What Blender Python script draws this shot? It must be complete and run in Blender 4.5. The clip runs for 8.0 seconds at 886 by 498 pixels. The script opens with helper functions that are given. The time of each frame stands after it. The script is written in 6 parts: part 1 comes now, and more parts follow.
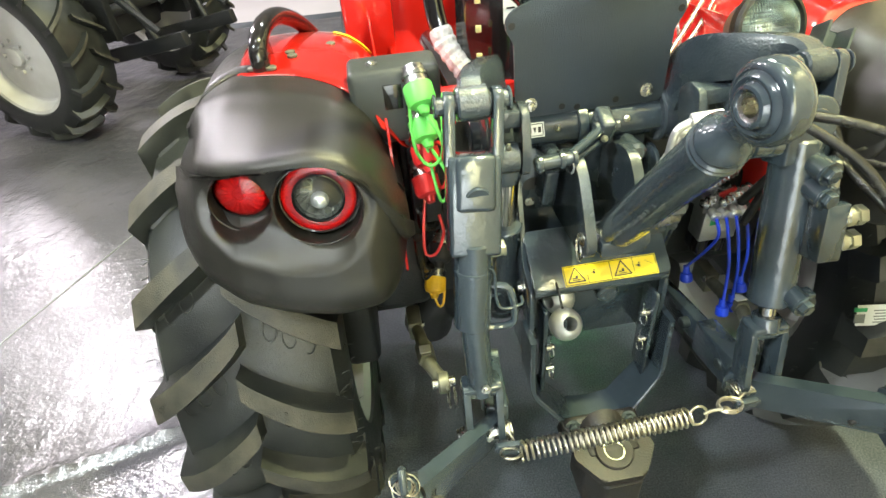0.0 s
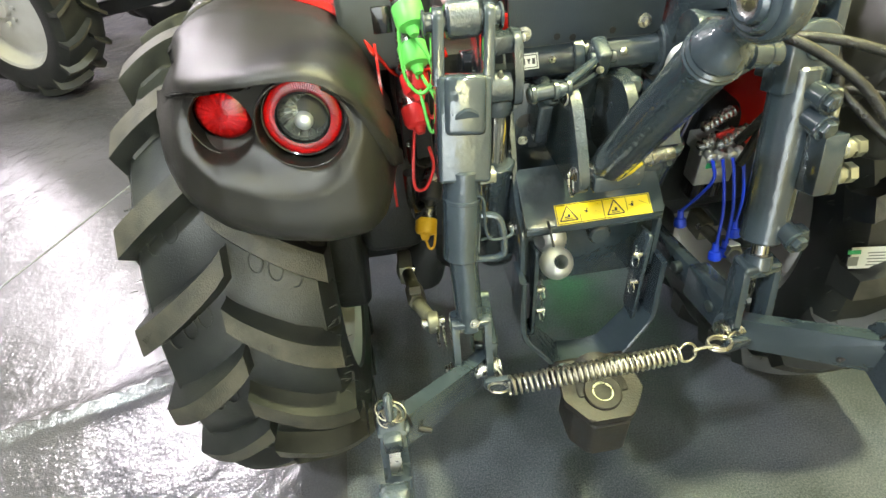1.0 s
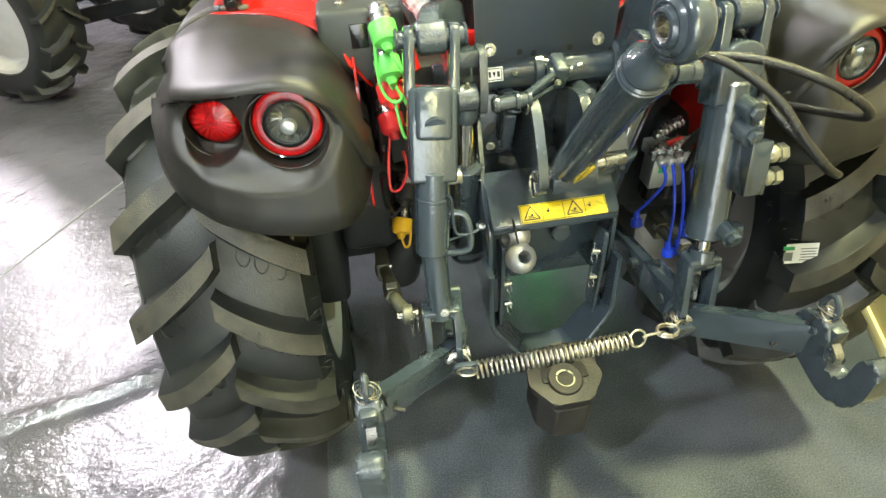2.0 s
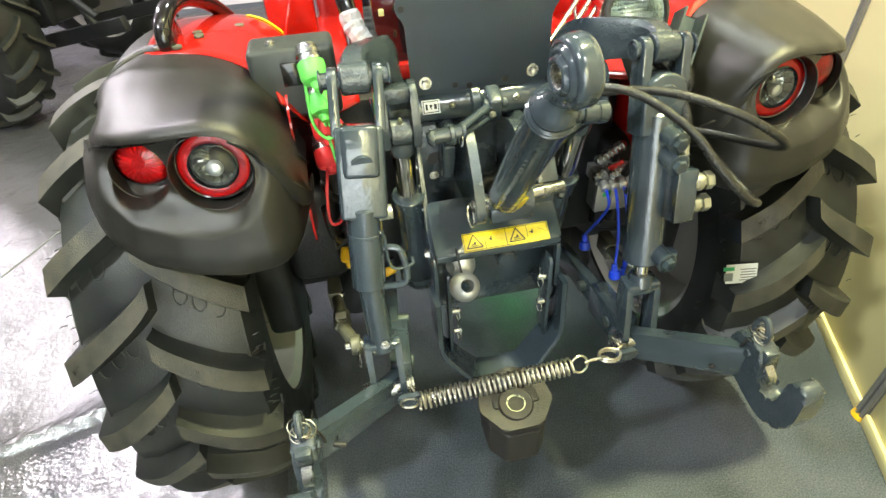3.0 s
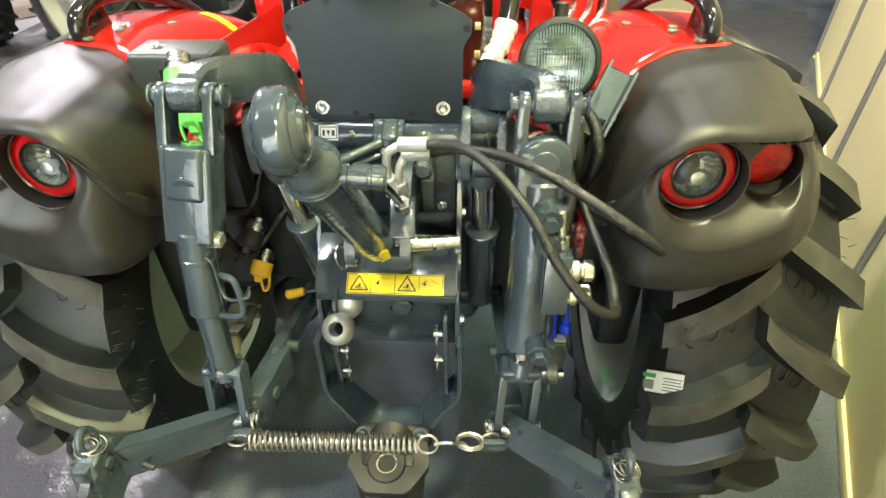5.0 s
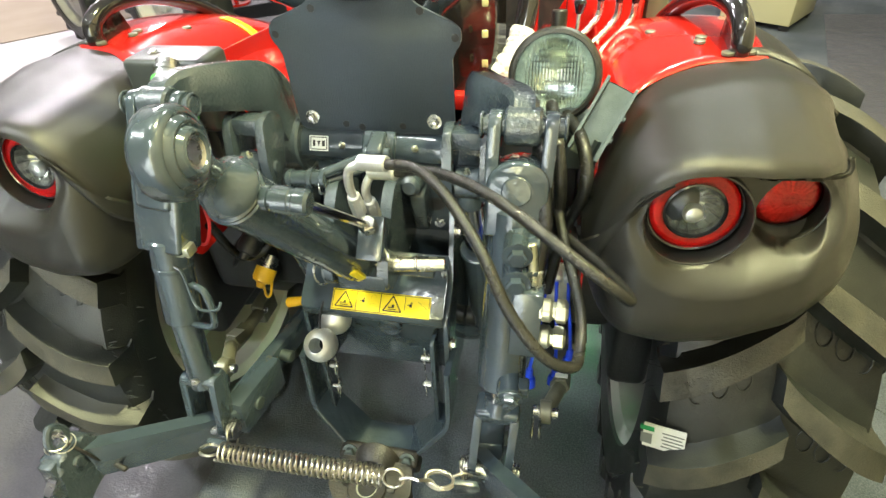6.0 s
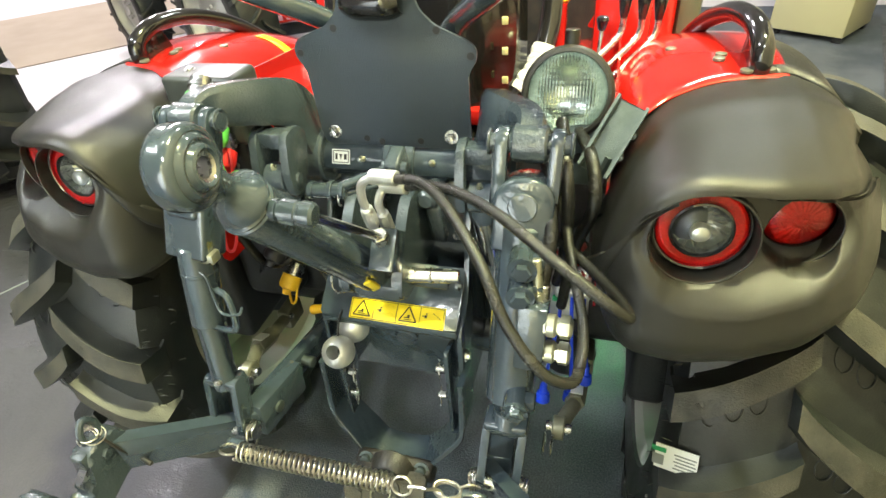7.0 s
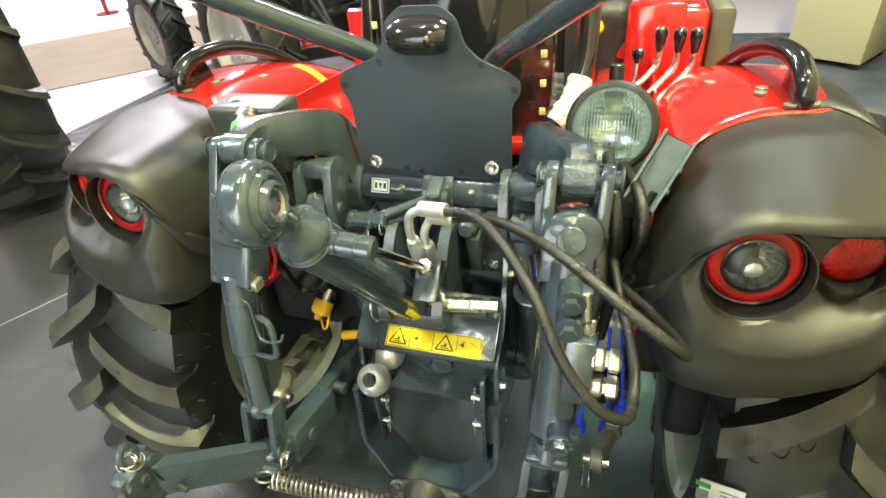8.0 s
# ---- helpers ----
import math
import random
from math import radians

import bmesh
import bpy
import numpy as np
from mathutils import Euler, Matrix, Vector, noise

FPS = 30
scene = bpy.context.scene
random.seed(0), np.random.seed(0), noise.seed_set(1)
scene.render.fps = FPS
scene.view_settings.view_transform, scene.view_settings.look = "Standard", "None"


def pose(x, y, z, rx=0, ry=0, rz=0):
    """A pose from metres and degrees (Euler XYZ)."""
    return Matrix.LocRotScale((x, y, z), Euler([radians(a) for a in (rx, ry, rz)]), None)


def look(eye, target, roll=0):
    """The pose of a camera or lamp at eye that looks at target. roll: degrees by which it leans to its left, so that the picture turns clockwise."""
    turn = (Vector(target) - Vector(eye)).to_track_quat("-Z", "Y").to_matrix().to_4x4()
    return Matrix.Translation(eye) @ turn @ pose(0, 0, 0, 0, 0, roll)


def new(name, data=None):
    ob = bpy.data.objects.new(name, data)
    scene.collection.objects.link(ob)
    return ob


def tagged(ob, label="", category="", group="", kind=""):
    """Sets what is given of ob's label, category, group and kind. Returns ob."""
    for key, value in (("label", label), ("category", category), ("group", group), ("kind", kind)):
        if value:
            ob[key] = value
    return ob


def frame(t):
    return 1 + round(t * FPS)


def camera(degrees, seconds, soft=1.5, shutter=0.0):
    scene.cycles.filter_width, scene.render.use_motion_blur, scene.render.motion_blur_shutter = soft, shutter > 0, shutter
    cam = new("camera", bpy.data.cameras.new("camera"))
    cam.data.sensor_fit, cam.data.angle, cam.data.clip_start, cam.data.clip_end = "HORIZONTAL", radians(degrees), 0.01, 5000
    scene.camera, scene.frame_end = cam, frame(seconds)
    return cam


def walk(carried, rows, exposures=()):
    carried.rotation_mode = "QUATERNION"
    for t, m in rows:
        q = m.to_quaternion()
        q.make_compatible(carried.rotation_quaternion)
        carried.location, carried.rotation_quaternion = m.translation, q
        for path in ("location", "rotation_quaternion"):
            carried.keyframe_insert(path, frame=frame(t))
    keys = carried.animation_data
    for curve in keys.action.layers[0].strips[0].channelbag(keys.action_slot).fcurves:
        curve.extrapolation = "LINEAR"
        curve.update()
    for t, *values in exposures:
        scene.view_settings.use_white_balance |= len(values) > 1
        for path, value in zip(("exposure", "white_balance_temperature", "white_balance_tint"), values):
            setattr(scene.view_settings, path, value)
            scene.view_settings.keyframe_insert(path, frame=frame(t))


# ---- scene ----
cam = camera(78.1, 8.0)
METRES, EYE, TILT, LEAN, TURN = 0.93, 1.355, -38.05, 3.93, -8.88
ROWS = [
    (0.0, 0.0, 0.0, 0.0, 0.0, 0.0, -0.0),
    (0.5, 0.0019, 0.0047, -0.0191, -0.0, -1.26, -0.42),
    (1.0, 0.0133, 0.0148, -0.0658, -0.29, -2.88, -0.56),
    (2.5, 0.0407, -0.0996, -0.0745, -3.11, -1.42, 0.1),
    (3.0, 0.1183, -0.0826, -0.045, -3.49, -0.93, 0.86),
    (3.5, 0.2768, -0.0247, 0.0084, -2.77, -0.91, 0.54),
    (4.0, 0.3659, 0.0079, 0.0386, -0.01, -1.0, -2.6),
    (4.5, 0.4447, -0.0041, 0.0425, 3.49, -1.02, -6.64),
    (6.0, 0.6525, 0.1193, 0.1341, 15.84, -3.27, -13.01),
    (6.5, 0.6838, 0.1188, 0.1421, 18.34, -3.36, -13.69),
    (7.0, 0.696, 0.1165, 0.1478, 20.22, -3.16, -14.13),
    (7.5, 0.6858, 0.1091, 0.1619, 21.19, -2.34, -14.49),
    (8.0, 0.6484, 0.0934, 0.1498, 21.28, -1.27, -14.62),
]
walk(cam, [(t, pose(-0.345, 0, EYE, TILT, LEAN, TURN) @ pose(METRES * x, METRES * y, METRES * z, 90 + pitch, roll, yaw)) for t, x, y, z, yaw, pitch, roll in ROWS], [(0.0, 0.0), (2.5, 0.0), (3.5, -0.15), (4.5, -0.12), (6.0, 0.03), (7.0, 0.04), (8.0, -0.04)])

# ---- light ----
world = bpy.data.worlds.new("hall_air")
scene.world = world
world.use_nodes = True
world.node_tree.nodes["Background"].inputs[0].default_value = (0.80, 0.88, 1.0, 1)
world.node_tree.nodes["Background"].inputs[1].default_value = 0.004


def unseen_lamp(name, at, target, size, watts, colour, beam=180):
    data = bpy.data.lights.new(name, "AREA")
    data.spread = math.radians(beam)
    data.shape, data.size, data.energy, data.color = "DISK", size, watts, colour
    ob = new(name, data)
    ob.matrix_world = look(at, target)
    return tagged(ob, "unseen round lamp that lights the stand", "lamp", kind="structure")


unseen_lamp("floodlight", (-2.65, -0.75, 4.1), (-0.3, 1.4, 0.5), 0.30, 165, (0.93, 1.0, 0.99))
unseen_lamp("floodlight", (-3.6, 4.7, 4.8), (-1.4, 1.5, 0.0), 0.7, 275, (1.0, 0.93, 0.99))
# Unseen lamp added behind the camera; its beam lights the pale panel there
unseen_lamp("floodlight", (-0.6, -1.2, 2.7), (-0.6, -3.0, 0.3), 0.4, 330, (0.90, 0.99, 1.0), 110)
unseen_lamp("floodlight", (0.55, -1.9, 4.1), (0.35, 0.9, 0.7), 0.20, 62, (0.92, 1.0, 0.97))
unseen_lamp("floodlight", (-0.7, 0.2, 4.4), (-0.3, 0.8, 0.7), 0.16, 26, (0.95, 1.0, 0.96))
unseen_lamp("floodlight", (0.95, 0.75, 4.2), (1.0, 1.1, 0.6), 0.25, 320, (0.97, 0.96, 0.49))
unseen_lamp("floodlight", (1.2, 3.8, 4.6), (0.7, 2.2, 0.6), 0.5, 120, (0.93, 1.0, 0.93))
unseen_lamp("floodlight", (-9.0, 7.0, 5.6), (-9.5, 7.5, 0.0), 1.5, 720, (1.0, 0.95, 0.99))
unseen_lamp("floodlight", (-8.5, 12.5, 5.8), (-2.2, 3.2, 0.0), 1.6, 400, (1.0, 0.92, 0.99))
# Wide weak lamp added below the ceiling as soft fill
unseen_lamp("overhead_fill", (-0.9, 0.6, 6.7), (-0.9, 0.7, 0.0), 2.4, 12, (0.90, 1.0, 0.99))
unseen_lamp("green_sign_glow", (1.7, -2.6, 1.9), (0.0, 0.8, 0.8), 0.6, 12, (0.10, 1.0, 0.42))
# Unseen lamp added under the tractor, aimed down for a green pool on the floor
unseen_lamp("green_pool_lamp", (0.41, 1.80, 0.48), (0.36, 1.30, 0.0), 0.12, 1.4, (0.12, 1.0, 0.25))

# ---- materials ----


def mat(name, base, rough, metal=0.0, second=None, scale=18.0, fine=400.0, bump=0.0, coat=0.0, mix=0.5, spread=0.12, fine_mix=0.25, clear=0.0):
    """A surface with slow stains and fine grain, in metres."""
    m = bpy.data.materials.new(name)
    m.use_nodes = True
    nt = m.node_tree
    bs = nt.nodes["Principled BSDF"]
    tc = nt.nodes.new("ShaderNodeTexCoord")

    def noise_at(s, detail):
        n = nt.nodes.new("ShaderNodeTexNoise")
        n.inputs["Scale"].default_value = s
        n.inputs["Detail"].default_value = detail
        nt.links.new(tc.outputs["Object"], n.inputs["Vector"])
        return n
    slow, quick = noise_at(scale, 5), noise_at(fine, 2)
    second = second or tuple(c * 0.7 for c in base)
    ramp = nt.nodes.new("ShaderNodeMapRange")
    ramp.inputs[1].default_value, ramp.inputs[2].default_value = 0.38, 0.68
    nt.links.new(slow.outputs[0], ramp.inputs[0])
    add = nt.nodes.new("ShaderNodeMath")
    add.operation = "MULTIPLY_ADD"
    nt.links.new(quick.outputs[0], add.inputs[0])
    add.inputs[1].default_value = fine_mix
    nt.links.new(ramp.outputs[0], add.inputs[2])
    sc = nt.nodes.new("ShaderNodeMath")
    sc.operation, sc.use_clamp = "MULTIPLY", True
    nt.links.new(add.outputs[0], sc.inputs[0])
    sc.inputs[1].default_value = mix
    blend = nt.nodes.new("ShaderNodeMix")
    blend.data_type = "RGBA"
    nt.links.new(sc.outputs[0], blend.inputs[0])
    blend.inputs[6].default_value, blend.inputs[7].default_value = (*base, 1), (*second, 1)
    nt.links.new(blend.outputs[2], bs.inputs["Base Color"])
    rr = nt.nodes.new("ShaderNodeMapRange")
    rr.inputs[3].default_value, rr.inputs[4].default_value = max(0.02, rough - spread), min(1, rough + spread)
    nt.links.new(slow.outputs[0], rr.inputs[0])
    nt.links.new(rr.outputs[0], bs.inputs["Roughness"])
    bs.inputs["Metallic"].default_value = metal
    bs.inputs["Coat Weight"].default_value = coat
    bs.inputs["Coat Roughness"].default_value = 0.06
    bs.inputs["Transmission Weight"].default_value = clear
    if bump:
        bp = nt.nodes.new("ShaderNodeBump")
        bp.inputs["Strength"].default_value, bp.inputs["Distance"].default_value = 1.0, bump
        nt.links.new(quick.outputs[0], bp.inputs["Height"])
        nt.links.new(bp.outputs[0], bs.inputs["Normal"])
        nt.links.new(bp.outputs[0], bs.inputs["Coat Normal"])
    return m


PAINT = mat("slate_paint", (0.040, 0.055, 0.068), 0.20, second=(0.028, 0.041, 0.050), scale=11, fine=80, bump=0.0008, coat=1.0, mix=0.8)
CAST = mat("cast_paint", (0.046, 0.060, 0.072), 0.24, second=(0.030, 0.042, 0.050), scale=16, fine=270, bump=0.0010, coat=0.8, mix=0.8)
PLATE = mat("textured_plate", (0.034, 0.047, 0.062), 0.40, second=(0.026, 0.037, 0.049), scale=7, fine=520, bump=0.0012, mix=0.8)
PLASTIC = mat("matt_black_plastic", (0.0165, 0.0162, 0.0135), 0.31, second=(0.0195, 0.0190, 0.0155), scale=5, fine=1500, bump=0.0003, spread=0.008)
RED = mat("red_gloss_paint", (0.47, 0.013, 0.008), 0.16, second=(0.40, 0.011, 0.007), scale=3, fine=60, coat=0.8, spread=0.04)
RUBBER = mat("tyre_rubber", (0.0085, 0.0108, 0.0106), 0.40, second=(0.022, 0.024, 0.021), scale=17, fine=420, bump=0.0005, mix=0.9)
LUGTOP = mat("tyre_lug_rubber", (0.023, 0.0235, 0.018), 0.56, second=(0.060, 0.056, 0.041), scale=24, fine=420, bump=0.0009, mix=0.95)
RIM = mat("rim_paint", (0.56, 0.55, 0.52), 0.42, second=(0.40, 0.38, 0.34), scale=9, fine=200, mix=0.4)
ZINC = mat("zinc_plate", (0.62, 0.62, 0.60), 0.26, metal=1.0, second=(0.45, 0.45, 0.43), scale=60, fine=900, bump=0.0002)
CHROME = mat("chrome_rod", (0.62, 0.60, 0.56), 0.10, metal=1.0, second=(0.50, 0.48, 0.44), scale=30, spread=0.04)
GALV = mat("galvanised_steel", (0.115, 0.140, 0.138), 0.48, metal=0.8, second=(0.075, 0.095, 0.092), scale=50, fine=500, bump=0.0003)
SPRINGM = mat("spring_steel", (0.58, 0.55, 0.48), 0.30, metal=1.0, second=(0.40, 0.37, 0.30), scale=80)
BRASS = mat("yellow_passivate", (0.58, 0.58, 0.46), 0.30, metal=0.9, second=(0.44, 0.43, 0.30), scale=60)
IRON = mat("black_cast_iron", (0.011, 0.012, 0.013), 0.50, second=(0.028, 0.022, 0.017), scale=46, fine=260, bump=0.0009, mix=0.8)
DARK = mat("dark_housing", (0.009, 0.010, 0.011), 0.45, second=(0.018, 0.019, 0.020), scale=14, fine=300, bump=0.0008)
HOSE = mat("hose_rubber", (0.009, 0.009, 0.008), 0.24, second=(0.026, 0.024, 0.018), scale=26, fine=1100, bump=0.0005)
GLOSSB = mat("gloss_black", (0.007, 0.0065, 0.0065), 0.14, second=(0.02, 0.018, 0.018), scale=12, coat=0.5, spread=0.04)
YELLOW = mat("yellow_film", (0.86, 0.66, 0.015), 0.34, second=(0.80, 0.60, 0.012), scale=30)
YCAP = mat("yellow_rubber", (0.80, 0.46, 0.015), 0.42, second=(0.66, 0.36, 0.012), scale=60)
INK = mat("black_ink", (0.010, 0.010, 0.010), 0.45)
WHITE = mat("white_paper", (0.78, 0.80, 0.76), 0.5, second=(0.70, 0.72, 0.68), scale=40)
GREYINK = mat("grey_print", (0.20, 0.22, 0.21), 0.5)
GREENINK = mat("green_print", (0.02, 0.34, 0.12), 0.5)
GREENC = mat("green_rubber", (0.16, 0.68, 0.12), 0.42, second=(0.12, 0.56, 0.10), scale=50)
REDC = mat("red_rubber", (0.74, 0.030, 0.030), 0.40, second=(0.62, 0.02, 0.02), scale=50)
BLUEC = mat("blue_plastic", (0.010, 0.050, 0.62), 0.36, second=(0.008, 0.04, 0.5), scale=50)


def thin_glass(name, tint=(0.94, 0.96, 0.95)):
    """A thin clear pane: it lets the view through and mirrors by its angle."""
    m = bpy.data.materials.new(name)
    m.use_nodes = True
    nt = m.node_tree
    nt.nodes.remove(nt.nodes["Principled BSDF"])
    see, gloss, mixer, fr = (nt.nodes.new(k) for k in ("ShaderNodeBsdfTransparent", "ShaderNodeBsdfGlossy", "ShaderNodeMixShader", "ShaderNodeFresnel"))
    see.inputs[0].default_value = (*tint, 1)
    gloss.inputs["Roughness"].default_value = 0.04
    fr.inputs["IOR"].default_value = 1.55
    nt.links.new(fr.outputs[0], mixer.inputs[0])
    nt.links.new(see.outputs[0], mixer.inputs[1])
    nt.links.new(gloss.outputs[0], mixer.inputs[2])
    nt.links.new(mixer.outputs[0], nt.nodes["Material Output"].inputs["Surface"])
    return m


REDLENS = thin_glass("red_lens", (0.86, 0.012, 0.012))
PRISMS = mat("moulded_prisms", (0.62, 0.60, 0.58), 0.30, metal=0.35, second=(0.40, 0.38, 0.36), scale=220, fine=600, bump=0.0008, mix=0.8)
BOXM = mat("grey_moulded_plastic", (0.040, 0.046, 0.042), 0.34, second=(0.032, 0.037, 0.034), scale=8, fine=900, bump=0.0002, spread=0.04)
SILVERED = mat("silvered_bowl", (0.42, 0.43, 0.40), 0.20, metal=0.8, second=(0.24, 0.25, 0.23), scale=90, spread=0.08)
BOWL = mat("lamp_bowl", (0.62, 0.70, 0.66), 0.16, metal=1.0, second=(0.45, 0.52, 0.49), scale=120, spread=0.05)
BALLM = mat("satin_zinc", (0.70, 0.71, 0.69), 0.44, metal=0.85, second=(0.58, 0.59, 0.57), scale=60, fine=700, bump=0.0002)
LENS = thin_glass("clear_lens")
FLUTED = mat("fluted_glass", (0.98, 1.0, 0.99), 0.04, clear=1.0, mix=0.0, spread=0.02)
WRAP = mat("white_plastic_wrap", (0.74, 0.74, 0.72), 0.22, second=(0.42, 0.42, 0.40), scale=60, fine=220, bump=0.004)
WALLM = mat("cream_panel", (0.80, 0.71, 0.36), 0.55, second=(0.75, 0.66, 0.33), scale=1.5, fine=300, spread=0.05, mix=0.4)
ALU = mat("anodised_post", (0.46, 0.45, 0.44), 0.36, metal=0.8, second=(0.36, 0.35, 0.34), scale=30)
DOLIVE = mat("dark_olive_paint", (0.085, 0.085, 0.055), 0.45, second=(0.06, 0.06, 0.04), scale=4)
CREAM = mat("cream_board", (0.46, 0.43, 0.27), 0.6, second=(0.42, 0.39, 0.24), scale=2, fine=200)
ALBLOCK = mat("milled_aluminium", (0.72, 0.73, 0.71), 0.34, metal=0.9, second=(0.55, 0.56, 0.54), scale=70, fine=600, bump=0.0002)
OLIVEZ = mat("olive_passivate", (0.20, 0.20, 0.155), 0.42, metal=0.5, second=(0.12, 0.12, 0.09), scale=40)
PALEY = mat("pale_yellow_plastic", (0.70, 0.66, 0.28), 0.4)


def carpet_mat(name, light, dark, coat):
    """Grey-blue show carpet under a thin film that shines and wrinkles away from the machine."""
    m = mat(name, light, 0.85, second=dark, scale=2.2, fine=240, bump=0.003, fine_mix=2.4)
    nt = m.node_tree
    bs = nt.nodes["Principled BSDF"]
    tc = nt.nodes.new("ShaderNodeTexCoord")
    ripple, glint = nt.nodes.new("ShaderNodeTexNoise"), nt.nodes.new("ShaderNodeTexNoise")
    ripple.inputs["Scale"].default_value, ripple.inputs["Detail"].default_value = 9.0, 6
    glint.inputs["Scale"].default_value, glint.inputs["Detail"].default_value = 75.0, 5
    both = nt.nodes.new("ShaderNodeMath")
    both.operation = "MULTIPLY_ADD"
    both.inputs[1].default_value = 0.24
    for n in (ripple, glint):
        nt.links.new(tc.outputs["Object"], n.inputs["Vector"])
    nt.links.new(glint.outputs[0], both.inputs[0])
    nt.links.new(ripple.outputs[0], both.inputs[2])
    bp = nt.nodes.new("ShaderNodeBump")
    bp.inputs["Strength"].default_value, bp.inputs["Distance"].default_value = 1.0, 0.0095
    nt.links.new(both.outputs[0], bp.inputs["Height"])
    nt.links.new(bp.outputs[0], bs.inputs["Coat Normal"])
    bs.inputs["Coat Weight"].default_value = coat
    bs.inputs["Coat Roughness"].default_value = 0.17
    bs.inputs["Coat IOR"].default_value = 1.5 + 0.32 * coat
    return m


CARPET = carpet_mat("carpet", (0.180, 0.192, 0.222), (0.032, 0.042, 0.053), 0.30)
FILM = carpet_mat("film_on_carpet", (0.090, 0.087, 0.097), (0.055, 0.055, 0.063), 1.0)
HALLFLOOR = mat("hall_floor", (0.54, 0.51, 0.53), 0.6, second=(0.42, 0.40, 0.41), scale=1.2, fine=60)
TAN = mat("tan_carpet", (0.34, 0.28, 0.21), 0.9, second=(0.28, 0.23, 0.17), scale=3, fine=200)
HALLWALL = mat("hall_wall", (0.70, 0.70, 0.70), 0.8, scale=0.5)

# ---- mesh tools ----


WHOLE = {"moulding_hairs", "print", "print_arrows", "side_print", "print_mark", "wheel_bolts", "tie_wire", "valve_bank", "ribbed_coupling", "stabiliser", "gearbox", "side_card", "plate_lamp"}


def pieces(bm, merged=True):
    """The loose pieces of a mesh, those that touch taken together: lists of vertex numbers."""
    bm.verts.index_update()
    seen, sets = set(), []
    for v in bm.verts:
        if v.index in seen:
            continue
        stack, got = [v], {v.index}
        while stack:
            for e in stack.pop().link_edges:
                for q in e.verts:
                    if q.index not in got:
                        got.add(q.index)
                        stack.append(q)
        seen |= got
        sets.append(got)
    bm.verts.ensure_lookup_table()
    boxes = []
    for g in sets:
        co = np.array([bm.verts[k].co for k in g])
        boxes.append([set(g), co.min(0) - 0.0006, co.max(0) + 0.0006])
    while merged:
        merged = False
        for a in range(len(boxes)):
            for b in range(a + 1, len(boxes)):
                if (boxes[a][1] <= boxes[b][2]).all() and (boxes[b][1] <= boxes[a][2]).all():
                    boxes[a] = [boxes[a][0] | boxes[b][0], np.minimum(boxes[a][1], boxes[b][1]), np.maximum(boxes[a][2], boxes[b][2])]
                    boxes.pop(b)
                    merged = True
                    break
            if merged:
                break
    return [b[0] for b in boxes]


def part(name, bm, material, parent=None, label="", sharp=32, apart=False):
    bmesh.ops.recalc_face_normals(bm, faces=bm.faces)
    if parent and name not in WHOLE and len(bm.verts) < 6000:
        groups = pieces(bm, not apart)
        if len(groups) > 1:
            obs = []
            for g in groups:
                one = bm.copy()
                one.verts.index_update()
                bmesh.ops.delete(one, geom=[v for v in one.verts if v.index not in g], context="VERTS")
                obs.append(link_mesh(name, one, material, parent, label, sharp))
            bm.free()
            return obs[0]
    return link_mesh(name, bm, material, parent, label, sharp)


def link_mesh(name, bm, material, parent, label, sharp):
    lim = radians(sharp)
    for f in bm.faces:
        f.smooth = True
    for e in bm.edges:
        if len(e.link_faces) == 2 and e.calc_face_angle(0) > lim:
            e.smooth = False
    me = bpy.data.meshes.new(name)
    bm.to_mesh(me)
    bm.free()
    me.materials.append(material)
    ob = new(name, me)
    if parent:
        ob.parent = parent
        if parent.type == "EMPTY":
            ob.matrix_parent_inverse = Matrix.Translation(-parent.location)
    if label:
        ob["label"] = label
    return ob


def thing(name, at, label, category, group="", kind=""):
    ob = new(name)
    ob.location = at
    ob.empty_display_size = 0.05
    return tagged(ob, label, category, group, kind)


def V(*a):
    return Vector(a[0] if len(a) == 1 else a)


def box(bm, c, size, rot=None, bev=0.003, seg=2):
    m = Matrix.Translation(V(c)) @ (rot.to_4x4() if rot else Matrix()) @ Matrix.Diagonal((*size, 1))
    r = bmesh.ops.create_cube(bm, size=1, matrix=m)
    if bev:
        es = list({e for v in r["verts"] for e in v.link_edges})
        bmesh.ops.bevel(bm, geom=es, offset=bev, segments=seg, affect="EDGES", profile=0.5)
    return bm


def basis(d):
    d = V(d).normalized()
    u = d.cross(V(0, 0, 1) if abs(d.z) < 0.9 else V(1, 0, 0)).normalized()
    return d, u, d.cross(u)


def lathe(bm, at, d, profile, seg=24):
    """Turns (radius, height) pairs about the axis d through at."""
    at = V(at)
    d, u, w = basis(d)
    rings = []
    for r, h in profile:
        if r < 1e-6:
            rings.append([bm.verts.new(at + d * h)])
        else:
            rings.append([bm.verts.new(at + d * h + (u * math.cos(k * math.tau / seg) + w * math.sin(k * math.tau / seg)) * r) for k in range(seg)])
    for a, b in zip(rings, rings[1:]):
        for k in range(seg):
            vs = [a[k % len(a)], a[(k + 1) % len(a)], b[(k + 1) % len(b)], b[k % len(b)]]
            vs = list(dict.fromkeys(vs))
            if len(vs) > 2:
                bm.faces.new(vs)
    return bm


def cyl(bm, p0, p1, r, r1=None, seg=24, bev=0.0015):
    p0, p1 = V(p0), V(p1)
    h = (p1 - p0).length
    r1 = r if r1 is None else r1
    return lathe(bm, p0, p1 - p0, [(0, 0), (r - bev, 0), (r, bev), (r1, h - bev), (r1 - bev, h), (0, h)], seg)


